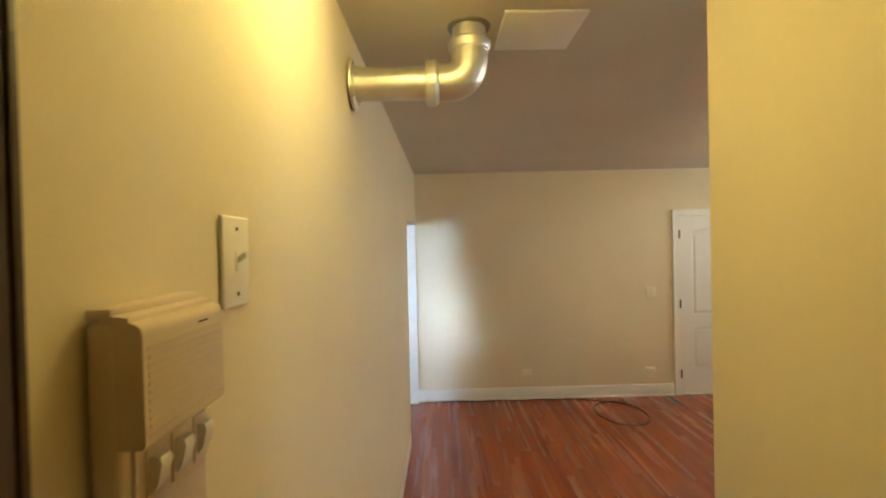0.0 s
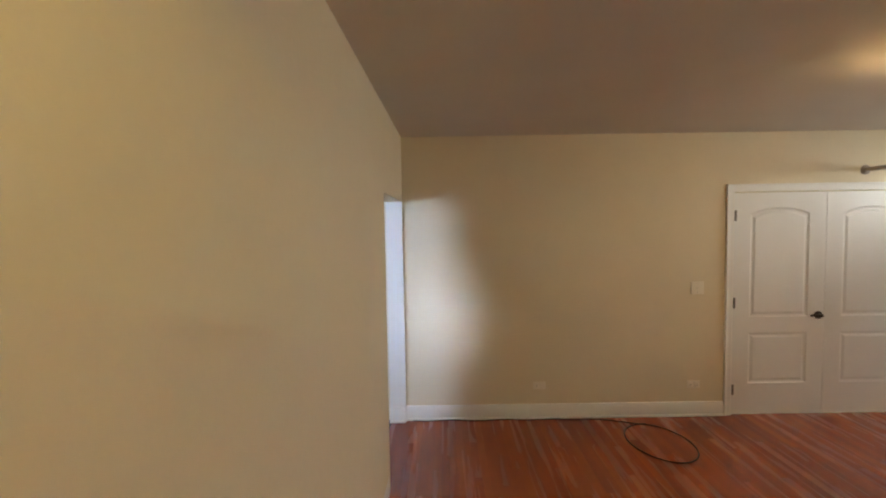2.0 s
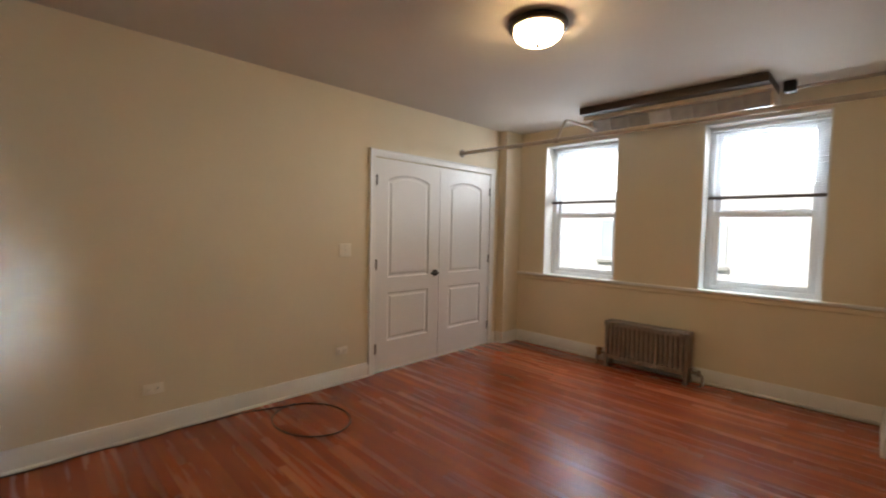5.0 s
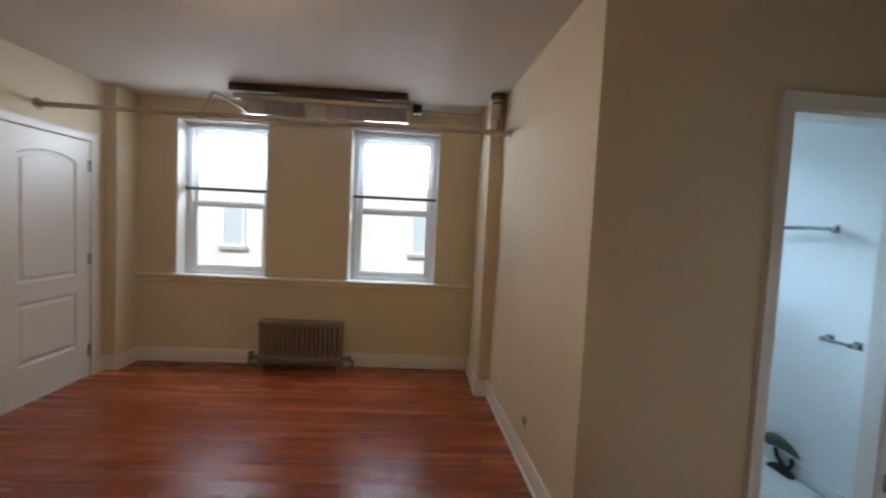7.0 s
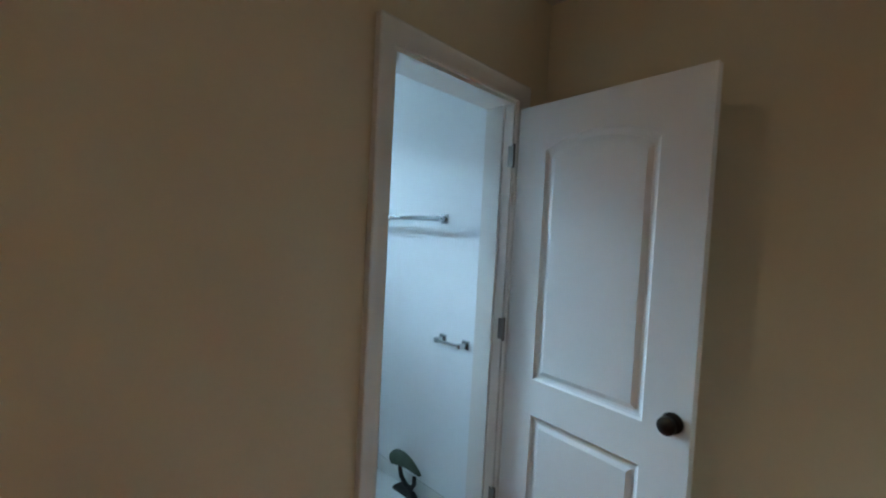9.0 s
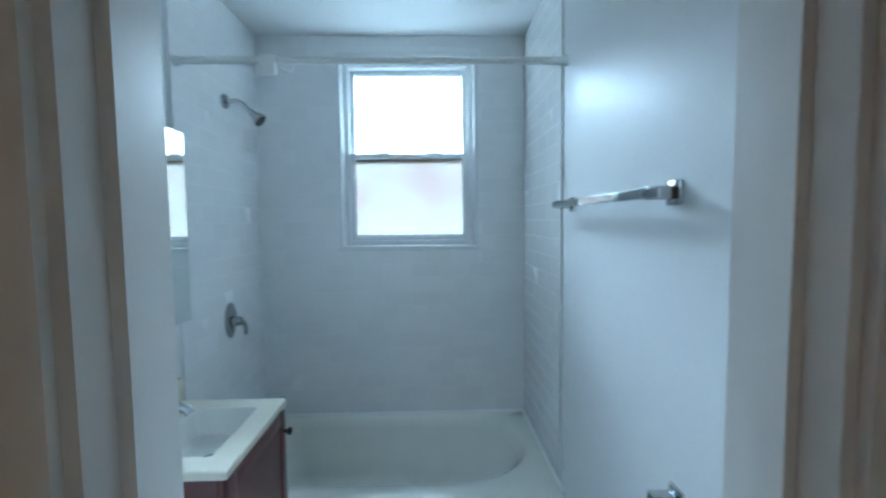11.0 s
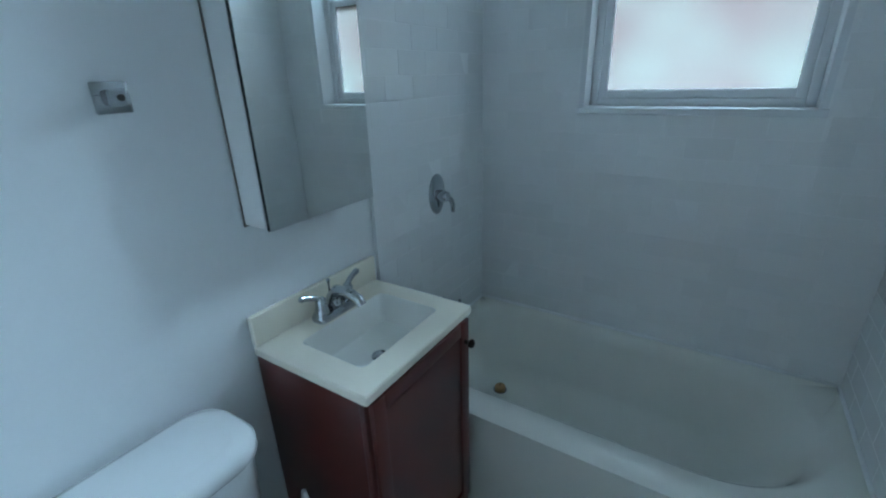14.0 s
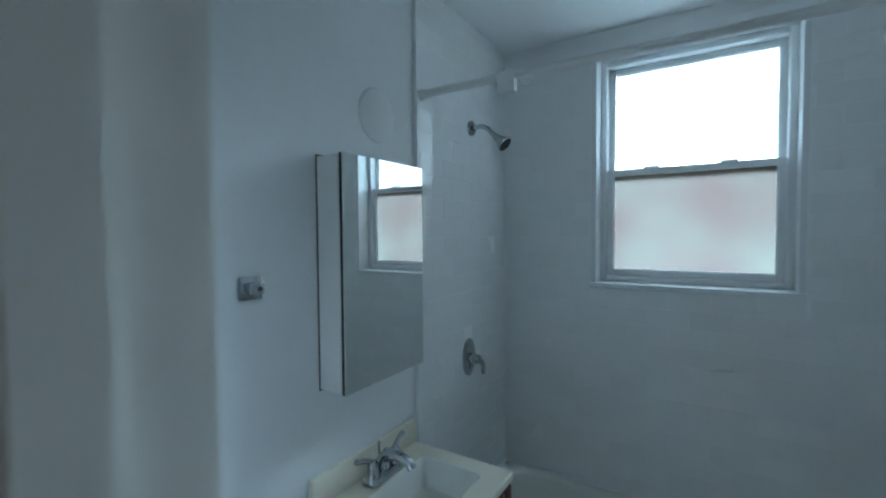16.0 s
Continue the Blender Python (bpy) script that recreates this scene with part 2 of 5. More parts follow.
VINYL = principled("white_vinyl", (0.80, 0.82, 0.84), 0.3, grain=0.01)
# The rail's backlit shade is put into this dark brown.
RAIL = principled("backlit_bottom_rail", (0.11, 0.085, 0.075), 0.5, grain=0.1)
BULB = glowing("lit_glass_bowl", (1.0, 0.70, 0.36), 27.0)
HALLBULB = glowing("lit_hall_bowl", (1.0, 0.78, 0.30), 15.0)
GLASS = bpy.data.materials.new("window_glass")
GLASS.use_nodes = True
gn = GLASS.node_tree.nodes["Principled BSDF"]
gn.inputs["Transmission Weight"].default_value, gn.inputs["Roughness"].default_value, gn.inputs["IOR"].default_value = 1.0, 0.0, 1.45
FLOORP = wood_floor("oak_strip", False)
FLOORR = wood_floor("oak_strip_joined", True)
GRASS = principled("grass", (0.07, 0.11, 0.035), 0.9, grain=0.35, scale=3, stain=0.2, stain_scale=0.4)
CONCRETE = principled("concrete", (0.42, 0.40, 0.37), 0.85, grain=0.12, scale=5, stain=0.1)
ASPHALT = principled("asphalt", (0.055, 0.055, 0.055), 0.9, grain=0.2, scale=8)
BUFFBRICK = principled("buff_brick", (0.70, 0.66, 0.63), 0.85, grain=0.12, scale=6, stain=0.1)
FARGLASS = principled("far_window_glass", (0.50, 0.54, 0.58), 0.15, 0.0)
LEAF = principled("leaf", (0.10, 0.13, 0.075), 0.6, grain=0.3, scale=5)


# ---- mesh helpers ----
def box(bm, x0, y0, z0, x1, y1, z1, bevel=0.0, seg=2):
    vs = [bm.verts.new((x, y, z)) for z in (z0, z1) for x, y in ((x0, y0), (x1, y0), (x1, y1), (x0, y1))]
    fs = [bm.faces.new([vs[i] for i in f]) for f in ((3, 2, 1, 0), (4, 5, 6, 7), (0, 1, 5, 4), (1, 2, 6, 5), (2, 3, 7, 6), (3, 0, 4, 7))]
    if bevel:
        es = list({e for f in fs for e in f.edges})
        bmesh.ops.bevel(bm, geom=es, offset=bevel, segments=seg, profile=0.5, affect='EDGES')
    return bm


def prism(bm, poly, z0, z1):
    """An upright prism over a plan outline, given counter-clockwise."""
    lo = [bm.verts.new((x, y, z0)) for x, y in poly]
    hi = [bm.verts.new((x, y, z1)) for x, y in poly]
    bm.faces.new(lo[::-1])
    bm.faces.new(hi)
    n = len(poly)
    for i in range(n):
        bm.faces.new((lo[i], lo[(i + 1) % n], hi[(i + 1) % n], hi[i]))
    return bm


def loft(bm, loops, cap0=True, cap1=True):
    rings = [[bm.verts.new(p) for p in lp] for lp in loops]
    n = len(rings[0])
    for a, b in zip(rings, rings[1:]):
        for i in range(n):
            bm.faces.new((a[i], a[(i + 1) % n], b[(i + 1) % n], b[i]))
    if cap0:
        bm.faces.new(rings[0][::-1])
    if cap1:
        bm.faces.new(rings[-1])
    return bm


def tube(bm, pts, r, n=14, caps=True):
    """A round bar along points; r is one radius or one for each point."""
    pts = [Vector(p) for p in pts]
    rs = r if isinstance(r, (list, tuple)) else [r] * len(pts)
    loops, up = [], None
    for i, p in enumerate(pts):
        d = (pts[min(i + 1, len(pts) - 1)] - pts[max(i - 1, 0)]).normalized()
        if up is None:
            up = d.orthogonal().normalized()
        side = d.cross(up).normalized()
        up = side.cross(d).normalized()
        loops.append([p + (side * math.cos(k * 2 * math.pi / n) + up * math.sin(k * 2 * math.pi / n)) * rs[i] for k in range(n)])
    return loft(bm, loops, caps, caps)


def bend(p, a, b, r, n=7):
    """Points of a rounded corner at p between the ways to a and b."""
    p, a, b = Vector(p), Vector(a), Vector(b)
    u, v = (a - p).normalized() * r, (b - p).normalized() * r
    return [(p + u) * (1 - k) ** 2 + p * 2 * k * (1 - k) + (p + v) * k * k for k in (i / n for i in range(n + 1))]


def lathe(bm, profile, centre=(0, 0, 0), axis='z', n=32):
    """A turned shape: (radius, height) pairs about an axis through centre."""
    c = Vector(centre)
    loops = []
    for r, h in profile:
        lp = []
        for k in range(n):
            a = k * 2 * math.pi / n
            x, y = r * math.cos(a), r * math.sin(a)
            lp.append(c + Vector({'z': (x, y, h), 'y': (x, h, -y), 'x': (h, x, y), '-y': (x, -h, y)}[axis]))
        loops.append(lp)
    return loft(bm, loops)


def done(name, bm, mat, smooth=None):
    me = bpy.data.meshes.new(name)
    bmesh.ops.recalc_face_normals(bm, faces=bm.faces[:])
    bm.to_mesh(me)
    bm.free()
    me.materials.append(mat)
    if smooth is not None:
        me.shade_smooth()
        me.set_sharp_from_angle(angle=radians(smooth))
    return me


def part(name, bm, mat, parent=None, label="", smooth=40):
    ob = new(name, done(name, bm, mat, smooth))
    if parent is not None:
        ob.parent = parent
    return tagged(ob, label)


def thing(name, label, category, group="", at=None):
    ob = new(name)
    ob.empty_display_size = 0.1
    if at is not None:
        ob.matrix_world = at
    return tagged(ob, label, category, group)


def solid(name, bm, mat, label, category, kind="", group="", smooth=40):
    return tagged(part(name, bm, mat, None, "", smooth), label, category, group, kind)


def B():
    return bmesh.new()


def wall(name, p0, p1, thick, z0, z1, openings, mat, label):
    """A straight wall whose face runs p0 to p1 and whose body lies to the right of that way; openings: (s0, s1, z0, z1)."""
    p0, p1 = Vector(p0), Vector(p1)
    length = (p1 - p0).length
    u = (p1 - p0) / length
    nrm = Vector((u.y, -u.x)) * thick
    bm = B()

    def piece(s0, s1, a, b):
        if s1 - s0 < 1e-4 or b - a < 1e-4:
            return
        q = [p0 + u * s0, p0 + u * s1, p0 + u * s1 + nrm, p0 + u * s0 + nrm]
        prism(bm, [tuple(v) for v in reversed(q)], a, b)
    s = 0
    for o0, o1, oz0, oz1 in sorted(openings):
        piece(s, o0, z0, z1)
        piece(o0, o1, z0, oz0)
        piece(o0, o1, oz1, z1)
        s = o1
    piece(s, length, z0, z1)
    return solid(name, bm, mat, label, "wall", "structure", smooth=None)


CH = 2.573     # ceiling of the room
BH = 2.485     # ceiling of the bathroom
EX = 5.66      # face of the window wall
BE, BN, BS = 5.16, 2.055, 0.62   # bathroom faces
PN = 2.061     # plastered face beside the north tiles
WINDOWS = ((4.565, 5.44), (2.885, 3.772))
WZ0, WZ1 = 0.836, 2.385

# ---- large structure ----
wall("wall_west", (0.53, 5.90), (0.44, 0.2), 0.14, 0, CH, [(0.035, 1.075, 0, 1.998)], CREAM, "cream painted plaster wall with an open doorway")
wall("wall_north", (6.0, 5.90), (-2.2, 5.90), 0.14, 0, CH, [(6.0 - 5.185, 6.0 - 3.51, 0, 2.042)], CREAM, "cream painted wall with a double closet door")
wall("wall_east", (EX, 2.3), (EX, 5.90), 0.30, -0.9, CH + 0.15, [(a - 2.3, b - 2.3, WZ0, WZ1) for a, b in WINDOWS], CREAM, "cream painted outer wall with two sash windows")
wall("wall_south", (3.11, 2.32), (5.95, 2.425), 0.12, 0, CH, [], CREAM, "cream painted partition wall")
wall("wall_bath_door", (3.195, 0.40), (3.115, 2.206), 0.147, 0, CH, [(0.345, 1.035, 0, 2.07)], CREAM, "cream painted wall with the bathroom doorway")
wall("wall_alcove", (1.6, 0.50), (3.30, 0.50), 0.12, 0, CH, [], CREAM, "cream painted wall behind the open door")
wall("wall_partition", (1.48, 2.10), (1.48, 0.2), -0.12, 0, CH, [], CREAM, "cream painted hallway wall end")
wall("wall_entry", (0.3, 0.2), (1.7, 0.2), 0.12, 0, CH, [], CREAM, "cream painted wall closing the hallway")
part_bm = B()
prism(part_bm, [(5.36, 5.795), (EX, 5.795), (EX, 5.90), (5.36, 5.90)], 0, CH - 0.002)
solid("wall_pilaster_1", part_bm, CREAM, "cream boxed pilaster in the window corner", "pilaster", "structure", smooth=None)
part_bm = B()
prism(part_bm, [(4.99, 2.385), (EX, 2.41), (EX, 2.495), (4.99, 2.495)], 0, CH - 0.002)
solid("wall_pilaster_2", part_bm, CREAM, "cream boxed pilaster beside the window wall", "pilaster", "structure", smooth=None)

wall("wall_bath_north", (3.23, PN), (5.4, PN), -0.115, 0, CH, [], BATHW, "pale painted bathroom wall")
wall("wall_bath_south", (3.26, BS), (5.4, BS), 0.115, 0, CH, [], BATHW, "pale painted bathroom wall with towel bar")
wall("wall_bath_east", (BE, 0.5), (BE, 2.17), 0.24, -0.9, CH + 0.15, [(0.885 - 0.5, 1.62 - 0.5, 1.368, 2.39)], GROUT, "tiled outer bathroom wall with a frosted window")
solid("wall_bath_west", box(box(B(), 3.298, 1.50, 0, 3.306, PN, BH), 3.331, 0.62, 0, 3.337, 0.68, BH), BATHW, "pale painted bathroom wall beside the door", "wall", "structure", smooth=None)
solid("ceiling_bath", box(B(), 3.30, 0.5, BH, 5.38, 2.16, BH + 0.05), BATHW, "pale painted bathroom ceiling", "ceiling", "structure", smooth=None)
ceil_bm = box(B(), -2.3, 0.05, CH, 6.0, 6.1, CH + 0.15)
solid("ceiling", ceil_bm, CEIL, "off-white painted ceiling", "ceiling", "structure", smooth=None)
floor_base = solid("floor", box(B(), 0.35, 0.1, -0.12, 5.7, 5.95, -0.018), DARKWOOD, "red-brown oak strip floor, worn satin finish", "floor", "structure", smooth=None)
bath_floor = solid("floor_bath", box(B(), 3.30, 0.55, -0.017, 5.2, 2.12, -0.003), GROUT, "white square ceramic tile floor", "floor", "structure", smooth=None)
# side room beyond the west doorway
solid("floor_side_room", box(B(), -2.3, 2.0, -0.1, 0.37, 5.9, -0.004), FLOORR, "red-brown wooden floor of the side room", "floor", "structure", smooth=None)
wall("wall_side_room_west", (-2.2, 2.3), (-2.2, 6.0), -0.1, 0, CH, [], CREAM, "cream wall of the side room")
wall("wall_side_room_south", (-2.3, 2.3), (0.36, 2.3), 0.1, 0, CH, [(0.15, 0.75, 0.9, 2.2), (1.05, 1.75, 0.9, 2.2)], CREAM, "cream wall of the side room with two window openings")


# ---- trim ----
def baseboard(p0, p1, label="white painted baseboard with a moulded top"):
    """A baseboard whose face is turned to the left of the way p0 to p1."""
    p0, p1 = Vector((*p0, 0)), Vector((*p1, 0))
    u = (p1 - p0).normalized()
    n = Vector((-u.y, u.x, 0))
    prof = [(0.0, 0.0), (0.028, 0.0), (0.028, 0.012), (0.018, 0.020), (0.018, 0.100), (0.013, 0.112), (0.009, 0.128), (0.0, 0.132)]
    loops = [[p + n * a + Vector((0, 0, z)) for a, z in prof] for p in (p0, p1)]
    return solid("baseboard", loft(B(), loops), TRIM, label, "baseboard", "structure", smooth=30)


baseboard((3.44, 5.899), (0.53, 5.899))
baseboard((5.36, 5.899), (5.26, 5.899))
baseboard((5.359, 5.79), (5.359, 5.90))
baseboard((EX - 0.02, 5.794), (5.34, 5.794))
baseboard((EX - 0.001, 2.5), (EX - 0.001, 5.79))
baseboard((4.97, 2.496), (EX - 0.02, 2.496))
baseboard((4.989, 2.40), (4.989, 2.497))
baseboard((3.11, 2.322), (4.985, 2.391))
baseboard((0.461, 1.5), (0.513, 4.80))
baseboard((3.118, 2.31), (3.15, 1.50))
baseboard((1.6, 0.501), (3.18, 0.501))
baseboard((1.479, 2.10), (1.479, 0.3))
for y0, y1, xa, xb in ((BS + 0.0005, BS + 0.013, 3.34, 4.386), (PN - 0.013, PN - 0.0005, 3.308, 3.92)):
    solid("baseboard", box(B(), xa, y0, 0.002, xb, y1, 0.085, 0.004), FTILE, "white tile baseboard in the bathroom", "baseboard", "structure", smooth=None)
solid("trim_opening", box(B(), 0.386, 5.852, 0.0, 0.533, 5.8655, 1.998), TRIM, "white painted doorway jamb", "door jamb", "structure", smooth=None)
baseboard((0.53, 5.852), (0.386, 5.852))


def casing(name, p0, p1, height, width, depth, mat, label, side=1, out=0.02):
    """A three-sided door casing round an opening from p0 to p1 on a wall face; it stands out to the left of that way."""
    p0, p1 = Vector(p0), Vector(p1)
    u = (p1 - p0).normalized()
    n = Vector((-u.y, u.x)) * side
    prof = [(0.0, 0.0), (0.0, 0.012), (0.15, 0.016), (0.45, 0.014), (0.8, 0.02), (0.92, 0.024), (1.0, 0.022), (1.0, 0.0)]
    k = out / 0.02
    stations = [(p0, -1, 0), (p0, -1, 1), (p1, 1, 1), (p1, 1, 0)]
    loops = []
    for p, s, top in stations:
        loops.append([(*(p + u * s * a * width + n * d * k), top * (height + a * width)) for a, d in prof])
    return solid(name, loft(B(), loops), mat, label, "door casing", "structure", smooth=30)


casing("trim_closet", (5.185, 5.899), (3.51, 5.899), 2.042, 0.068, 0.02, TRIM, "white moulded casing round the closet doors", 1)
dw0, dw1 = Vector((3.195, 0.40)), Vector((3.115, 2.206))
du = (dw1 - dw0).normalized()
dn = Vector((du.y, -du.x))
J0, J1 = dw0 + du * 0.345, dw0 + du * 1.035
casing("trim_bath_door", J0, J1, 2.07, 0.072, 0.02, TRIM, "white moulded casing round the bathroom doorway", 1, 0.022)
casing("trim_bath_inner", J0 + dn * 0.147, J1 + dn * 0.147, 2.07, 0.06, 0.02, TRIM, "white moulded casing on the bathroom side", -1, 0.018)
jm = B()
for a, s in ((J0, 1), (J1, -1)):
    q = [a - du * 0.0, a + du * s * 0.014, a + du * s * 0.014 + dn * 0.147, a + dn * 0.147]
    prism(jm, [tuple(v) for v in q], 0, 2.07)
    q = [a + du * s * 0.014 + dn * 0.045, a + du * s * 0.028 + dn * 0.045, a + du * s * 0.028 + dn * 0.085, a + du * s * 0.014 + dn * 0.085]
    prism(jm, [tuple(v) for v in q], 0, 2.056)
q = [J0 + du * 0.014, J1 - du * 0.014, J1 - du * 0.014 + dn * 0.147, J0 + du * 0.014 + dn * 0.147]
prism(jm, [tuple(v) for v in q], 2.056, 2.07)
jamb = solid("trim_bath_jamb", jm, TRIM, "white painted door jamb with stop", "door jamb", "structure", smooth=None)
strike = B()
sp0 = J1 - du * 0.0142
q = [sp0 + dn * 0.010, sp0 - du * 0.0016 + dn * 0.010, sp0 - du * 0.0016 + dn * 0.036, sp0 + dn * 0.036]
prism(strike, [tuple(v) for v in q], 0.905, 0.965)
part("strike_plate", strike, HINGE, jamb, "aged steel strike plate", None)
th = B()
q = [J0 + du * 0.014 - dn * 0.01, J1 - du * 0.014 - dn * 0.01, J1 - du * 0.014 + dn * 0.16, J0 + du * 0.014 + dn * 0.125]
prism(th, [tuple(v) for v in q], -0.015, 0.008)
solid("threshold", th, MARBLE, "pale stone threshold at the bathroom door", "threshold", "structure", smooth=None)


# ---- doors ----
def arch_loop(x0, x1, z0, z1, rise, inset, y, n=10):
    """A panel outline with a cambered top."""
    x0, x1, z0, z1 = x0 + inset, x1 - inset, z0 + inset, z1 - inset
    pts = [(x0, y, z0), (x1, y, z0)]
    for i in range(n + 1):
        k = i / n
        pts.append((x1 + (x0 - x1) * k, y, z1 - rise + rise * (math.sin(math.pi * k) ** 0.75)))
    return pts


def panel_leaf(w, h=2.025, t=0.035):
    """A moulded two-panel leaf: hinge edge at x = 0, faces at y = 0 and y = t, cambered upper panel."""
    bm = B()
    pw = 0.15
    panels = ((pw, w - pw, 0.898, h - 0.135, 0.055), (pw, w - pw, 0.285, 0.752, 0.0))
    for y, s in ((0.0, 1), (t, -1)):
        outline = [bm.verts.new(p) for p in ((0, y, 0), (w, y, 0), (w, y, h), (0, y, h))]
        edges = [bm.edges.new((outline[i], outline[(i + 1) % 4])) for i in range(4)]
        for x0, x1, z0, z1, rise in panels:
            rings = []
            for inset, depth in ((0, 0), (0.007, 0.0075), (0.016, 0.0105), (0.026, 0.0105), (0.044, 0.003)):
                rings.append([bm.verts.new(p) for p in arch_loop(x0, x1, z0, z1, rise, inset, y + s * depth)])
            m = len(rings[0])
            edges += [bm.edges.new((rings[0][i], rings[0][(i + 1) % m])) for i in range(m)]
            for a, b in zip(rings, rings[1:]):
                for i in range(m):
                    bm.faces.new((a[i], a[(i + 1) % m], b[(i + 1) % m], b[i]))
            bm.faces.new(rings[-1])
        bmesh.ops.triangle_fill(bm, use_beauty=True, use_dissolve=False, edges=edges)
    for (xa, za), (xb, zb) in (((0, 0), (w, 0)), ((w, 0), (w, h)), ((w, h), (0, h)), ((0, h), (0, 0))):
        bm.faces.new([bm.verts.new(p) for p in ((xa, 0, za), (xb, 0, zb), (xb, t, zb), (xa, t, za))])
    bmesh.ops.remove_doubles(bm, verts=bm.verts[:], dist=1e-5)
    return bm


def lever(parent, x, z, side):
    bm = lathe(B(), [(0.001, 0.0), (0.036, 0.0), (0.036, 0.008), (0.028, 0.014), (0.014, 0.017), (0.013, 0.05), (0.001, 0.052)], (x, 0, z), '-y', 24)
    tube(bm, [(x, -0.045, z), (x - side * 0.03, -0.05, z + 0.003), (x - side * 0.075, -0.047, z + 0.006), (x - side * 0.10, -0.045, z)], [0.016, 0.014, 0.012, 0.010], 10)
    return part("handle", bm, BRONZE, parent, "dark bronze lever handle")


def hinge(parent, x, y, z):
    bm = box(B(), x - 0.013, y - 0.004, z - 0.045, x + 0.013, y, z + 0.045, 0.002)
    tube(bm, [(x, y - 0.006, z - 0.05), (x, y - 0.006, z + 0.05)], 0.006, 10)
    return part("hinge", bm, HINGE, parent, "aged steel butt hinge")


LW = 0.831
leaf_l = tagged(part("door_1", panel_leaf(LW), DOORW, None, "", 12), "closed white two-panel closet door with cambered top panel", "door", "closet doors", "structure")
leaf_l.matrix_world = pose(3.514, 5.896, 0.008)
leaf_r = tagged(part("door_2", panel_leaf(LW), DOORW, None, "", 12), "closed white two-panel closet door with cambered top panel", "door", "closet doors", "structure")
leaf_r.matrix_world = pose(5.181 - LW, 5.896, 0.008)
lever(leaf_l, LW - 0.055, 0.91, 1)
for z in (0.23, 1.03, 1.82):
    hinge(leaf_l, 0.010, -0.0005, z)
    hinge(leaf_r, LW - 0.010, -0.0005, z)

door_b = tagged(part("door_3", panel_leaf(0.76), DOORW, None, "", 12), "white two-panel bathroom door standing wide open", "door", "", "structure")
door_b.matrix_world = Matrix.Translation((3.163, 0.732, 0.012)) @ pose(0, 0, 0, 0, 0, 173.5)
kb = lathe(B(), [(0.001, 0), (0.033, 0), (0.033, 0.006), (0.014, 0.012), (0.012, 0.022), (0.022, 0.026), (0.030, 0.036), (0.028, 0.048), (0.016, 0.055), (0.001, 0.057)], (0.706, 0, 0.93), '-y', 28)
lathe(kb, [(0.001, 0.035), (0.033, 0.035), (0.033, 0.041), (0.014, 0.047), (0.012, 0.07), (0.022, 0.077), (0.029, 0.09), (0.027, 0.103), (0.015, 0.111), (0.001, 0.113)], (0.706, 0, 0.93), 'y', 28)
part("door_knob", kb, BRONZE, door_b, "dark bronze round knob")
for z in (0.338, 1.09, 1.835):
    bm = box(B(), 3.168, J0.y + 0.0145, z - 0.045, 3.196, J0.y + 0.0175, z + 0.045, 0.001)
    tube(bm, [(3.166, J0.y + 0.018, z - 0.05), (3.166, J0.y + 0.018, z + 0.05)], 0.007, 10)
    part("hinge", bm, HINGE, jamb, "aged steel butt hinge")


# ---- room windows ----
def frame_bars(bm, x0, x1, y0, y1, z0, z1, w, bevel=0.004):
    box(bm, x0, y0, z0, x1, y0 + w, z1, bevel)
    box(bm, x0, y1 - w, z0, x1, y1, z1, bevel)
    box(bm, x0 + 0.001, y0 + w, z0, x1 - 0.001, y1 - w, z0 + w, bevel)
    box(bm, x0 + 0.001, y0 + w, z1 - w, x1 - 0.001, y1 - w, z1, bevel)
    return bm


def pane(parent, x, y0, y1, z0, z1, mat, label):
    ob = part("pane", box(B(), x - 0.002, y0, z0, x + 0.002, y1, z1), mat, parent, label, None)
    ob.visible_shadow = mat is not GLASS
    return ob


def sash_window(name, x, y0, y1, z0, z1, glass, label, glass_label, meet=0.5, lower_glass=None, fw=0.04, sw=0.042):
    """A white double-hung window in an opening; x is its inner face, outside is +x."""
    w = thing(name, label, "window")
    w["kind"] = "structure"
    part("window_frame", frame_bars(B(), x, x + 0.09, y0, y1, z0, z1, fw), VINYL, w)
    zm = z0 + (z1 - z0) * meet
    lower = part("sash", frame_bars(B(), x + 0.012, x + 0.042, y0 + fw, y1 - fw, z0 + fw, zm + 0.02, sw), VINYL, w, "lower sash")
    upper = part("sash", frame_bars(B(), x + 0.043, x + 0.067, y0 + fw, y1 - fw, zm - 0.008, z1 - fw, sw), VINYL, w, "upper sash")
    e = fw + sw - 0.012
    pane(lower, x + 0.027, y0 + e, y1 - e, z0 + e, zm - 0.01, lower_glass or glass, glass_label)
    pane(upper, x + 0.055, y0 + e, y1 - e, zm + 0.01, z1 - e, glass, glass_label)
    for yy in (y0 + (y1 - y0) * 0.3, y0 + (y1 - y0) * 0.7):
        part("latch", box(B(), x + 0.006, yy - 0.03, zm + 0.018, x + 0.034, yy + 0.03, zm + 0.03, 0.004), VINYL, w, "small white sash lock")
    return w


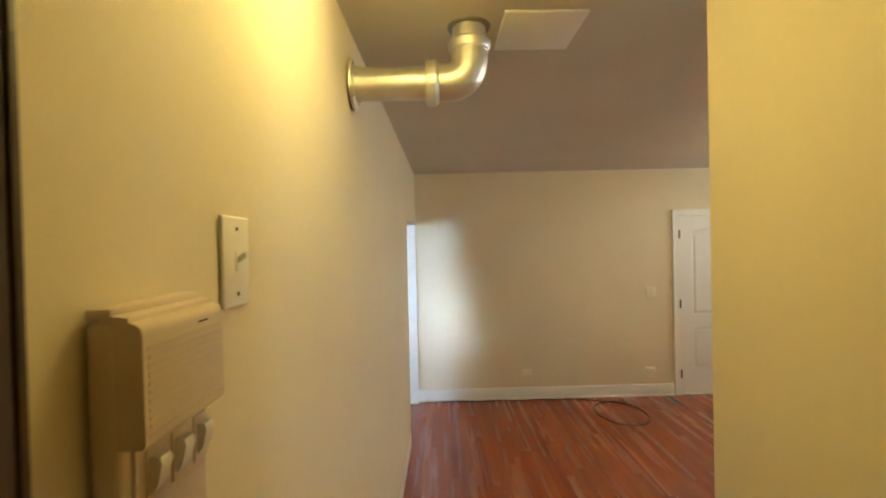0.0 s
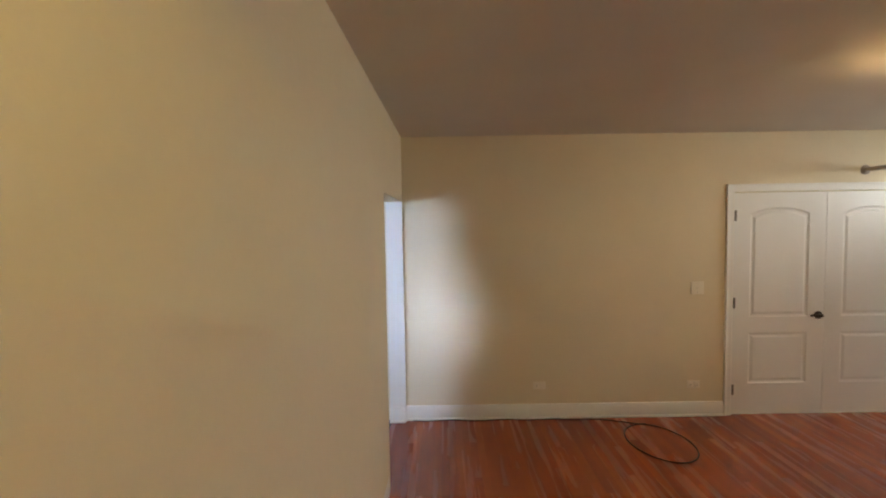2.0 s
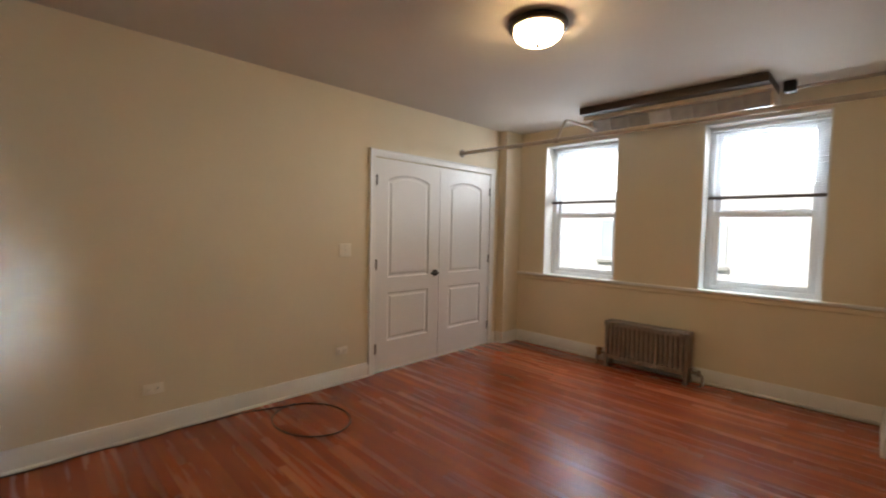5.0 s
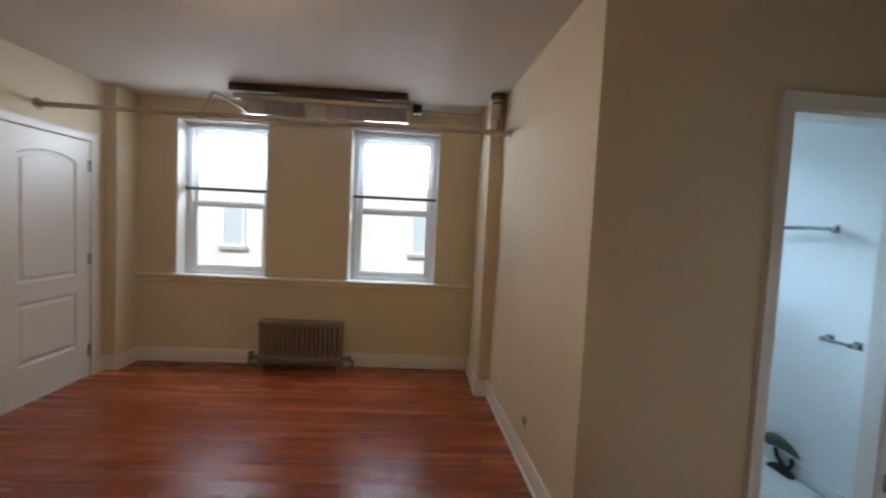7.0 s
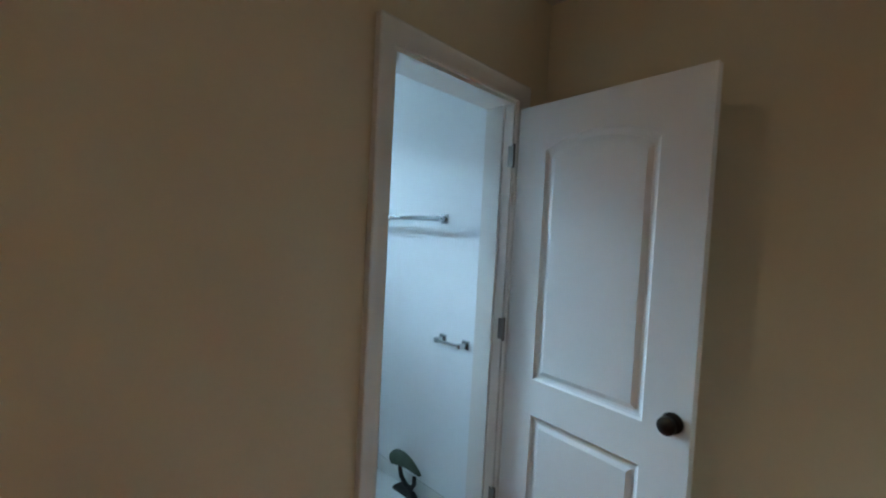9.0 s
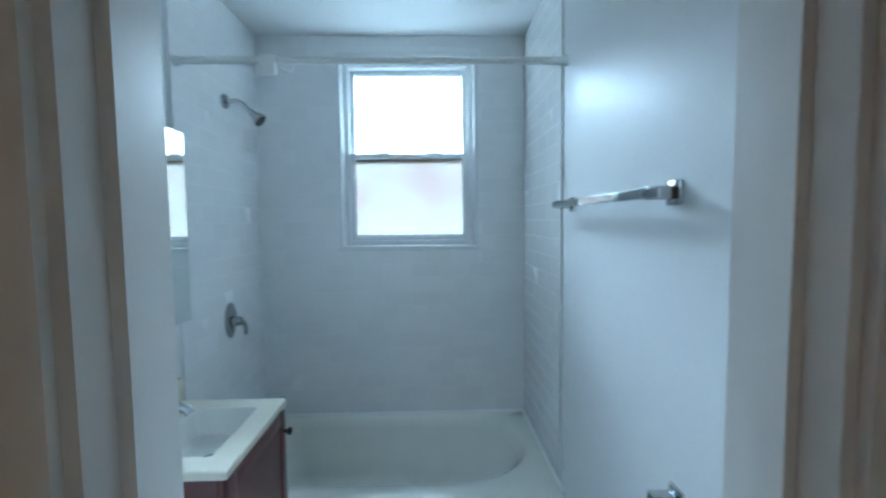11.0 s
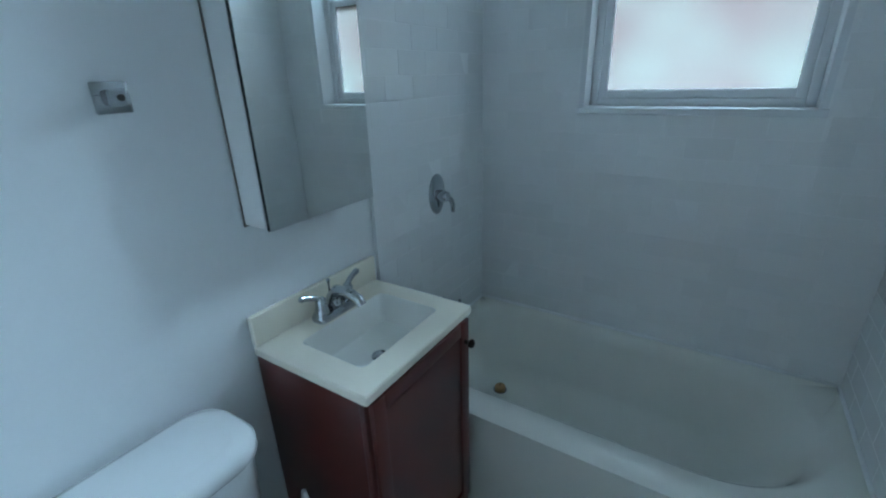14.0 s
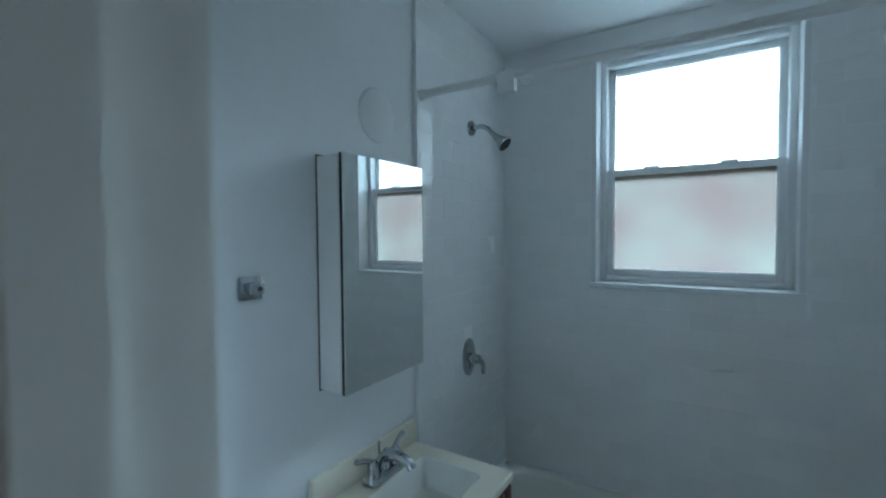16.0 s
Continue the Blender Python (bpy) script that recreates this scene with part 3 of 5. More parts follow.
for i, (a, b) in enumerate(WINDOWS):
    w = sash_window("window_%d" % (i + 1), EX + 0.17, a + 0.012, b - 0.012, WZ0 + 0.012, WZ1 - 0.012, GLASS, "white double-hung sash window with clear panes", "clear glass", 0.475, None, 0.052, 0.048)
    lining = B()
    box(lining, EX - 0.001, a, WZ0, EX + 0.3, a + 0.012, WZ1)
    box(lining, EX - 0.001, b - 0.012, WZ0, EX + 0.3, b, WZ1)
    box(lining, EX - 0.001, a + 0.012, WZ1 - 0.012, EX + 0.3, b - 0.012, WZ1)
    box(lining, EX + 0.172, a + 0.012, WZ0 + 0.0005, EX + 0.3, b - 0.012, WZ0 + 0.012)
    part("window_lining", lining, TRIM, w, "white painted reveal", None)

    blind = thing("window_blind", "white slatted mini blind drawn half down", "blind", "window blinds")
    zb = 1.725
    part("headrail", box(B(), EX + 0.125, a + 0.02, WZ1 - 0.05, EX + 0.16, b - 0.02, WZ1 - 0.014, 0.004), VINYL, blind)
    part("bottom_rail", box(B(), EX + 0.128, a + 0.02, zb - 0.018, EX + 0.156, b - 0.02, zb + 0.010, 0.004), RAIL, blind, "bottom rail coloured dark as seen backlit")
    slat = B()
    loft(slat, [[(x, y, z) for x, z in ((-0.0115, 0.0005), (0, 0.0022), (0.0115, -0.0015), (0.0115, -0.0021), (0, 0.0016), (-0.0115, -0.0001))] for y in (a + 0.025, b - 0.025)])
    slat_me = done("slat", slat, SLAT, 60)
    n = int((WZ1 - 0.055 - zb - 0.02) / 0.02)
    for k in range(n):
        s = new("slat", slat_me)
        s.parent = blind
        s.location = (EX + 0.142, 0, zb + 0.026 + k * 0.02)
    for yy in (a + 0.16, b - 0.16):
        part("cord", tube(B(), [(EX + 0.142, yy, zb), (EX + 0.142, yy, WZ1 - 0.03)], 0.0012, 6), VINYL, blind)

sill = B()
loft(sill, [[(EX + x, y, z) for x, z in ((0.05, 0.842), (-0.028, 0.842), (-0.036, 0.848), (-0.036, 0.864), (-0.028, 0.87), (0.05, 0.87))] for y in (2.497, 5.793)])
solid("window_sill", sill, TRIM, "long white painted window ledge across the wall", "window sill", "structure", smooth=30)
sill = B()
loft(sill, [[(EX + x, y, z) for x, z in ((0, 0.79), (-0.012, 0.792), (-0.016, 0.80), (-0.014, 0.83), (-0.02, 0.842), (0, 0.842))] for y in (2.497, 5.793)])
solid("trim_ledge", sill, CREAM, "cream apron moulding below the window ledge", "trim", "structure", smooth=30)
for i, (a, b) in enumerate(WINDOWS):
    solid("window_sill_%d" % (i + 3), box(B(), EX + 0.05, a + 0.012, 0.826, EX + 0.17, b - 0.012, 0.857), TRIM, "white painted inner window sill", "window sill", "structure", smooth=None)

# ---- ceiling lamp, hallway lamp ----
def flush_lamp(x, y, label, bulb=BULB):
    t = thing("ceiling_lamp", label, "ceiling lamp", "", pose(x, y, CH))
    part("pan", lathe(B(), [(0.001, -0.001), (0.148, -0.001), (0.163, -0.008), (0.168, -0.024), (0.166, -0.038), (0.157, -0.044), (0.137, -0.042), (0.134, -0.022), (0.001, -0.018)], n=48), BRONZE, t, "dark bronze pan and rim")
    part("glass_bowl", lathe(B(), [(0.11, -0.024), (0.132, -0.030), (0.1345, -0.045), (0.1350, -0.064), (0.127, -0.086), (0.103, -0.106), (0.06, -0.121), (0.012, -0.126), (0.0005, -0.126)], n=48), bulb, t, "lit frosted glass bowl")
    part("finial", lathe(B(), [(0.001, -0.125), (0.011, -0.125), (0.012, -0.133), (0.006, -0.141), (0.001, -0.143)], n=16), BRONZE, t)
    return t


flush_lamp(3.27, 4.02, "flush dark-rimmed ceiling lamp with lit frosted bowl")
flush_lamp(0.76, 1.90, "flush hallway ceiling lamp with lit frosted bowl", HALLBULB)


# ---- room: pole, ceiling fixture, conduit ----
pole = thing("hanging_pole", "long steel pipe spanning the room near the ceiling", "pole")
part("bar", tube(B(), [(4.68, 5.885, 2.221), (4.68, 4.6, 2.216), (4.68, 2.40, 2.213)], 0.019, 18), PIPEPAINT, pole)
part("flange", lathe(B(), [(0.001, 0), (0.043, 0), (0.043, 0.006), (0.026, 0.012), (0.025, 0.03), (0.001, 0.03)], (4.68, 5.899, 2.221), '-y', 24), PIPEPAINT, pole)
part("flange", lathe(B(), [(0.001, 0), (0.043, 0), (0.043, 0.006), (0.026, 0.012), (0.025, 0.03), (0.001, 0.03)], (4.68, 2.381, 2.213), 'y', 24), PIPEPAINT, pole)

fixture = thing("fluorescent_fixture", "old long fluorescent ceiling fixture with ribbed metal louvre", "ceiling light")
# Added dark board: carries the fixture's shadow band on the ceiling as colour.
part("backing", box(B(), 5.03, 3.21, 2.506, 5.50, 4.69, CH - 0.002, 0.002), DARKWOOD, fixture, "dark board put in for the shaded gap at the ceiling")
hs = B()
loft(hs, [[(5.14, y, 2.482), (5.15, y, 2.476), (5.17, y, 2.484), (5.50, y, 2.484), (5.53, y, 2.476), (5.535, y, 2.482), (5.535, y, 2.506), (5.14, y, 2.506)] for y in (3.21, 4.70)])
part("housing", hs, FIXTURE, fixture, "beige enamelled metal housing")
part("end_cap", box(B(), 5.22, 3.20, 2.375, 5.51, 3.222, 2.483, 0.004), FIXTURE, fixture)
part("end_cap", box(B(), 5.22, 4.655, 2.375, 5.51, 4.675, 2.483, 0.004), FIXTURE, fixture)
rib = B()
loft(rib, [[(5.225, y, 2.482), (5.285, y, 2.382), (5.445, y, 2.382), (5.505, y, 2.482), (5.495, y, 2.482), (5.440, y, 2.388), (5.290, y, 2.388), (5.235, y, 2.482)] for y in (-0.0895, 0.0895)])
rib_me = done("louvre_panel", rib, LOUVRE, None)
for k in range(8):
    o = new("louvre_panel", rib_me)
    o.parent = fixture
    o.matrix_basis = pose(0.003 * (k % 2), 3.313 + k * 0.1795, -0.004 * ((k * 7) % 3))

conduit = thing("conduit", "bent painted conduit running from the pole to the fixture", "pipe")
a, b, c, d = Vector((4.68, 4.72, 2.225)), Vector((4.775, 4.69, 2.41)), Vector((4.83, 4.69, 2.415)), Vector((5.225, 4.61, 2.39))
part("pipe", tube(B(), [a, *bend(b, a, c, 0.03), *bend(c, b, d, 0.03), d], 0.0125, 12), PIPEPAINT, conduit)
part("clamp", lathe(B(), [(0.020, -0.03), (0.026, -0.03), (0.026, 0.03), (0.020, 0.03)], (4.68, 4.72, 2.216), 'y', 18), PIPEPAINT, conduit)
jb = thing("junction_box", "dark metal junction box at the fixture's end", "junction box")
part("box", box(B(), 5.36, 3.09, 2.49, 5.45, 3.17, CH, 0.006), DARK, jb)
part("pipe", tube(B(), [(5.405, 3.09, 2.52), (5.42, 2.75, 2.52), (5.42, 2.52, 2.52)], 0.012, 10), PIPEPAINT, jb)

valve_pipe = thing("sprinkler_fitting", "old grey pipe stub with dark-banded fitting in the ceiling corner", "pipe fitting")
part("pipe", tube(B(), [(4.90, 2.46, CH - 0.03), (4.90, 2.46, 2.44)], 0.043, 20), PIPEPAINT, valve_pipe)
part("fitting", lathe(B(), [(0.02, 2.36), (0.05, 2.37), (0.055, 2.40), (0.05, 2.44), (0.056, 2.445), (0.056, 2.475), (0.03, 2.48)], (4.90, 2.46, 0), 'z', 24), PIPEPAINT, valve_pipe)
for z in (2.492, 2.532):
    part("band", lathe(B(), [(0.042, z - 0.007), (0.049, z - 0.006), (0.049, z + 0.006), (0.042, z + 0.007)], (4.90, 2.46, 0), 'z', 20), DARK, valve_pipe, "dark clamp band")
part("bracket", box(B(), 4.845, 2.41, CH - 0.03, 4.955, 2.51, CH - 0.002, 0.004), DARK, valve_pipe, "dark bracket on the ceiling")
part("pipe", tube(B(), [(4.90, 2.46, 2.37), (4.90, 2.46, 2.26), (4.86, 2.46, 2.22)], [0.028, 0.026, 0.022], 16), PIPEPAINT, valve_pipe)

# ---- radiator ----
rad = thing("radiator", "old brown-grey cast iron column radiator below the windows", "radiator")
sec = B()
for dx in (-0.05, 0.0, 0.05):
    tube(sec, [(dx, 0, 0.10), (dx, 0, 0.13), (dx, 0, 0.43), (dx, 0, 0.45)], [0.014, 0.0175, 0.0175, 0.014], 12)
for z0, z1 in ((0.085, 0.135), (0.425, 0.475)):
    box(sec, -0.078, -0.0205, z0, 0.078, 0.0205, z1, 0.010, 3)
sec_me = done("section", sec, RADIATOR, 45)
N = 18
for k in range(N):
    o = new("section", sec_me)
    o.parent = rad
    o.location = (5.525, 3.785 + k * (0.75 / (N - 1)), 0)
foot = B()
loft(foot, [[(x * w, y * w, z) for x, y in ((-0.022, -0.018), (0.022, -0.018), (0.022, 0.018), (-0.022, 0.018))] for z, w in ((0, 1.15), (0.02, 0.9), (0.07, 0.75), (0.12, 1.1))])
foot_me = done("foot", foot, RADIATOR, 40)
for x in (5.465, 5.585):
    for y in (3.785, 4.535):
        o = new("foot", foot_me)
        o.parent = rad
        o.location = (x, y, 0)
part("valve", lathe(B(), [(0.001, 0.10), (0.022, 0.10), (0.026, 0.12), (0.022, 0.15), (0.03, 0.155), (0.03, 0.175), (0.001, 0.178)], (5.53, 4.64, -0.02), 'z', 16), BRASS, rad, "tarnished brass valve")
part("supply_pipe", tube(B(), [(5.53, 4.56, 0.11), (5.53, 4.64, 0.11), (5.53, 4.66, 0.09), (5.53, 4.66, 0.0)], 0.014, 12), RADIATOR, rad)
part("supply_pipe", tube(B(), [(5.53, 3.76, 0.11), (5.53, 3.69, 0.11), (5.53, 3.66, 0.09), (5.53, 3.66, 0.0)], 0.014, 12), RADIATOR, rad)
part("cap", lathe(B(), [(0.001, 0), (0.03, 0), (0.03, 0.02), (0.02, 0.03), (0.001, 0.03)], (5.53, 3.68, 0.11), 'y', 16), RADIATOR, rad)

# ---- hallway: pipe, hatch, disc, intercom, switches ----
gp = thing("vent_pipe", "galvanised pipe elbow running from wall to ceiling", "pipe")
part("pipe", tube(B(), [(0.505, 2.50, 2.325), (0.82, 2.50, 2.325)], 0.055, 28), STEEL, gp)
part("flange", lathe(B(), [(0.05, 0), (0.085, 0), (0.082, 0.008), (0.06, 0.014), (0.058, 0.03), (0.05, 0.03)], (0.509, 2.50, 2.325), 'x', 32), STEEL, gp, "rusted wall flange")
q0, q1, q2 = (0.74, 2.50, 2.325), (0.91, 2.50, 2.325), (0.91, 2.50, 2.50)
part("elbow", tube(B(), [(0.775, 2.50, 2.325), *bend(q1, q0, q2, 0.085, 10), (0.91, 2.50, 2.462)], 0.063, 28), STEEL, gp)
part("collar", lathe(B(), [(0.055, -0.024), (0.070, -0.024), (0.076, -0.014), (0.076, 0.010), (0.068, 0.018), (0.060, 0.024)], (0.782, 2.50, 2.325), 'x', 32), STEEL, gp, "cast hub of the elbow")
part("collar", lathe(B(), [(0.060, -0.022), (0.068, -0.018), (0.073, -0.006), (0.073, 0.010), (0.066, 0.018), (0.055, 0.020)], (0.91, 2.50, 2.448), 'z', 32), STEEL, gp, "cast hub of the elbow")
part("pipe", tube(B(), [(0.91, 2.50, 2.455), (0.91, 2.50, 2.5135)], 0.057, 28), STEEL, gp)
# Dark ring added in place of the open hole round the pipe.
part("ceiling_hole_ring", lathe(B(), [(0.057, 2.5075), (0.072, 2.5095), (0.074, 2.5135), (0.057, 2.5135)], (0.91, 2.50, 0), 'z', 32), HINGE, gp, "dark ring in place of the hole in the ceiling")
for k in range(4):
    a = radians(45 + 90 * k)
    part("screw", lathe(B(), [(0.001, 0.006), (0.006, 0.006), (0.005, 0.011), (0.001, 0.012)], (0.509, 2.50 + 0.073 * math.cos(a), 2.325 + 0.073 * math.sin(a)), 'x', 10), HINGE, gp)
gp.matrix_world = Matrix.Translation((-0.0631, -0.0806, -0.1418)) @ Matrix.Scale(1.08, 4)

solid("ceiling_hatch", box(B(), 1.035, 2.50, CH - 0.012, 1.33, 2.79, CH - 0.0005, 0.004), TRIM, "square off-white access panel on the ceiling", "access panel")
solid("ceiling_cover", lathe(B(), [(0.001, -0.012), (0.06, -0.012), (0.078, -0.008), (0.082, -0.0005), (0.001, -0.0005)], (0.875, 3.30, CH), 'z', 40), WPLASTIC, "round white blank cover plate on the ceiling", "cover plate")

ic = thing("intercom", "aged tan plastic wall intercom with three buttons", "intercom")
WX = 0.503
part("body", box(B(), WX, 1.345, 1.42, WX + 0.026, 1.475, 1.716, 0.006, 3), TANPLASTIC, ic)
cover = B()
loft(cover, [[(WX + x, y, z) for x, z in ((0.012, 1.611), (0.044, 1.611), (0.047, 1.614), (0.047, 1.704), (0.0455, 1.7095), (0.041, 1.713), (0.036, 1.7145), (0.035, 1.7185), (0.012, 1.7215))] for y in (1.346, 1.474)])
part("speaker_cover", cover, TANPLASTIC, ic, "ribbed tan speaker cover")
for k in range(11):
    part("rib", box(B(), WX + 0.0465, 1.352, 1.618 + k * 0.0072, WX + 0.0476, 1.468, 1.6222 + k * 0.0072), TANPLASTIC, ic)
part("lip", box(B(), WX, 1.346, 1.7165, WX + 0.022, 1.474, 1.7265, 0.003), TANPLASTIC, ic)
part("slot", box(B(), WX + 0.0465, 1.427, 1.7005, WX + 0.0478, 1.443, 1.702), DARK, ic)
part("button_panel", box(B(), WX + 0.022, 1.358, 1.545, WX + 0.030, 1.466, 1.606, 0.003, 2), TANPLASTIC, ic)
for k in range(3):
    y = 1.381 + k * 0.036
    key = B()
    loft(key, [[(WX + x, yy, z) for x, z in ((0.026, 1.562), (0.034, 1.562), (0.038, 1.568), (0.042, 1.586), (0.040, 1.592), (0.026, 1.593))] for yy in (y - 0.008, y + 0.008)])
    part("button", key, PLASTIC, ic, "pale worn push button")
    part("button_frame", box(B(), WX + 0.028, y - 0.012, 1.553, WX + 0.032, y + 0.012, 1.601, 0.0015), TANPLASTIC, ic)


HALL = Matrix.Translation((-0.1105, -0.1281, -0.2481)) @ Matrix.Scale(1.14, 4)
ic.matrix_world = HALL


def wall_plate(m, w, h, kind, label, category, mat=PLASTIC):
    """A cover plate that lies in x and z and faces -y."""
    t = thing(kind, label, category, "", m)
    part("plate", box(B(), -w / 2, -0.006, -h / 2, w / 2, 0, h / 2, 0.003, 3), mat, t)
    if "switch" in kind:
        n = max(1, round(w / 0.06) - 1) if w > 0.1 else 1
        for k in range(n):
            x = (k - (n - 1) / 2) * 0.046
            part("slot_rim", box(B(), x - 0.0065, -0.0075, -0.0135, x + 0.0065, -0.004, 0.0135, 0.001), mat, t)
            lev = loft(B(), [[(x + a, y, z + dz) for a, dz in ((-0.0035, -0.004), (0.0035, -0.004), (0.0035, 0.004), (-0.0035, 0.004))] for y, z in ((-0.005, 0.0), (-0.012, 0.005), (-0.019, 0.0095))])
            part("toggle", lev, mat, t)
            for zz in (-h * 0.36, h * 0.36):
                part("screw", lathe(B(), [(0.001, 0.006), (0.003, 0.006), (0.0028, 0.0072), (0.001, 0.0074)], (x, 0, zz), '-y', 10), HINGE, t)
    else:
        for x in (-w * 0.22, w * 0.22):
            part("socket", box(B(), x - w * 0.15, -0.008, -h * 0.3, x + w * 0.15, -0.004, h * 0.3, 0.002), mat, t)
            for s in (-0.005, 0.005):
                part("slot", box(B(), x + s - 0.001, -0.0086, -0.004, x + s + 0.001, -0.0078, 0.006), DARK, t)
    return t


wall_plate(HALL @ pose(WX + 0.001, 1.60, 1.755, 0, 0, 90), 0.078, 0.125, "light_switch", "ivory toggle light switch on the hallway wall", "light switch")
wall_plate(pose(3.192, 5.899, 1.181), 0.118, 0.118, "light_switch", "cream double light switch beside the closet", "light switch", PLATE)
wall_plate(pose(1.755, 5.899, 0.303), 0.118, 0.07, "wall_outlet", "cream wall outlet above the baseboard", "wall outlet", PLATE)
wall_plate(pose(3.167, 5.899, 0.291), 0.118, 0.07, "wall_outlet", "cream wall outlet above the baseboard", "wall outlet", PLATE)
wall_plate(Matrix.Translation((3.89, 2.350, 0.29)) @ pose(0, 0, 0, 0, 0, 182), 0.07, 0.07, "wall_outlet", "small brown cable outlet on the partition wall", "wall outlet", FIXTURE)

# ---- entry door edge beside the hallway start ----
ed = thing("entry_door", "dark-stained wooden entry door standing open against the wall", "door")
part("leaf", box(B(), WX + 0.004, 0.42, 0.01, WX + 0.034, 1.235, 2.03, 0.003), DARKWOOD, ed)
part("edge_strip", box(B(), WX + 0.002, 1.2355, 0.01, WX + 0.036, 1.243, 2.03, 0.002), DARKWOOD, ed)
part("knob", lathe(B(), [(0.001, 0.03), (0.03, 0.03), (0.012, 0.045), (0.024, 0.06), (0.026, 0.07), (0.001, 0.075)], (WX + 0.004, 0.5, 0.95), 'x', 20), BRASS, ed)

ed.matrix_world = Matrix.Translation((-0.038, 0.07, 0))

# ---- cable on the floor ----
pts = []
for k in range(60):
    f = k / 59
    pts.append((0.60 + 1.72 * f, 5.862 - 0.012 * math.sin(f * 23) - 0.02 * f + 0.006 * math.sin(f * 61), 0.005))
for k in range(1, 73):
    g = k / 72 * 2 * math.pi * 1.08
    pts.append((2.62 + 0.30 * math.cos(2.1 - g) * 0.8 + 0.06 * math.sin(2.1 - g), 5.41 + 0.30 * math.sin(2.1 - g) - 0.1 * math.cos(2.1 - g), 0.005 + (0.008 if k > 68 else 0)))
smoothp = [Vector(pts[0])]
for i in range(1, len(pts) - 1):
    smoothp.append((Vector(pts[i - 1]) + Vector(pts[i]) * 2 + Vector(pts[i + 1])) / 4)
for _ in range(6):
    smoothp = [smoothp[0]] + [(smoothp[i - 1] + smoothp[i] * 2 + smoothp[i + 1]) / 4 for i in range(1, len(smoothp) - 1)] + [smoothp[-1]]
solid("floor_cable", tube(B(), smoothp, 0.0048, 8), CABLE, "thin dark brown cable lying in a loop on the floor", "cable")

# ---- bathroom window ----
sash_window("window_3", BE + 0.075, 0.897, 1.608, 1.380, 2.378, FROST, "white double-hung bathroom window with frosted panes", "frosted glass", 0.49, FROST2, 0.028, 0.03)
lin = B()
box(lin, BE - 0.010, 0.877, 1.36, BE + 0.16, 0.897, 2.398)
box(lin, BE - 0.010, 1.608, 1.36, BE + 0.16, 1.628, 2.398)
box(lin, BE - 0.0102, 0.897, 2.378, BE + 0.16, 1.608, 2.398)
box(lin, BE - 0.016, 0.872, 1.355, BE + 0.16, 1.633, 1.38, 0.003)
solid("window_sill_5", lin, VINYL, "white reveal and sill of the bathroom window", "window sill", "structure", smooth=None)

# ---- tub ----
def rounded(x0, x1, y0, y1, r, z, n=8):
    pts = []
    for cx, cy, a0 in ((x1 - r, y1 - r, 0), (x0 + r, y1 - r, 90), (x0 + r, y0 + r, 180), (x1 - r, y0 + r, 270)):
        for k in range(n + 1):
            a = radians(a0 + 90 * k / n)
            pts.append((cx + r * math.cos(a), cy + r * math.sin(a), z))
    return pts


def tub_ring(x0, x1, y0, y1, rn, rs, z, n=10):
    """A tub outline with a tighter north end and a broad round south end."""
    pts = []
    for cx, cy, a0, r in ((x1 - rn, y1 - rn, 0, rn), (x0 + rn, y1 - rn, 90, rn), (x0 + rs, y0 + rs * 1.15, 180, rs), (x1 - rs, y0 + rs * 1.15, 270, rs)):
        for k in range(n + 1):
            a = radians(a0 + 90 * k / n)
            pts.append((cx + r * math.cos(a), cy + r * math.sin(a) * (1.15 if a0 > 90 else 1), z))
    return pts


T0, T1 = 4.392, BE - 0.011
RZ = 0.450
tub = thing("bathtub", "white enamelled alcove bathtub below the window", "bathtub")
loops = [tub_ring(T0, T1, BS + 0.004, BN - 0.004, 0.012, 0.012, 0.0), tub_ring(T0, T1, BS + 0.004, BN - 0.004, 0.012, 0.012, RZ - 0.03),
         tub_ring(T0 - 0.004, T1, BS + 0.004, BN - 0.004, 0.014, 0.014, RZ - 0.012), tub_ring(T0 + 0.012, T1 - 0.003, BS + 0.012, BN - 0.012, 0.02, 0.02, RZ),
         tub_ring(T0 + 0.10, T1 - 0.03, BS + 0.07, BN - 0.07, 0.12, 0.30, RZ), tub_ring(T0 + 0.115, T1 - 0.04, BS + 0.088, BN - 0.085, 0.12, 0.295, RZ - 0.012),
         tub_ring(T0 + 0.13, T1 - 0.052, BS + 0.12, BN - 0.098, 0.12, 0.285, RZ - 0.06), tub_ring(T0 + 0.155, T1 - 0.085, BS + 0.26, BN - 0.135, 0.12, 0.26, 0.16),
         tub_ring(T0 + 0.19, T1 - 0.135, BS + 0.36, BN - 0.185, 0.11, 0.21, 0.108)]
part("body", loft(B(), loops, False, True), TUBM, tub, "", 50)
part("drain", lathe(B(), [(0.001, 0), (0.032, 0), (0.032, 0.003), (0.02, 0.004), (0.001, 0.002)], (4.915, 1.822, 0.1085), 'z', 20), CHROME, tub)
caulk = B()
for a, b in (((T0 + 0.03, BS + 0.0095), (T1, BS + 0.0095)), ((T1 + 0.0015, BS + 0.01), (T1 + 0.0015, BN - 0.01)), ((T1, BN - 0.0095), (T0 + 0.03, BN - 0.0095))):
    tube(caulk, [(a[0], a[1], RZ - 0.002), (b[0], b[1], RZ - 0.002)], 0.010, 10)
part("caulk_bead", caulk, GROUT, tub, "white caulk along the tiles")
stopper = thing("drain_stopper", "round amber drain stopper with brass ring in the bathtub", "drain stopper")
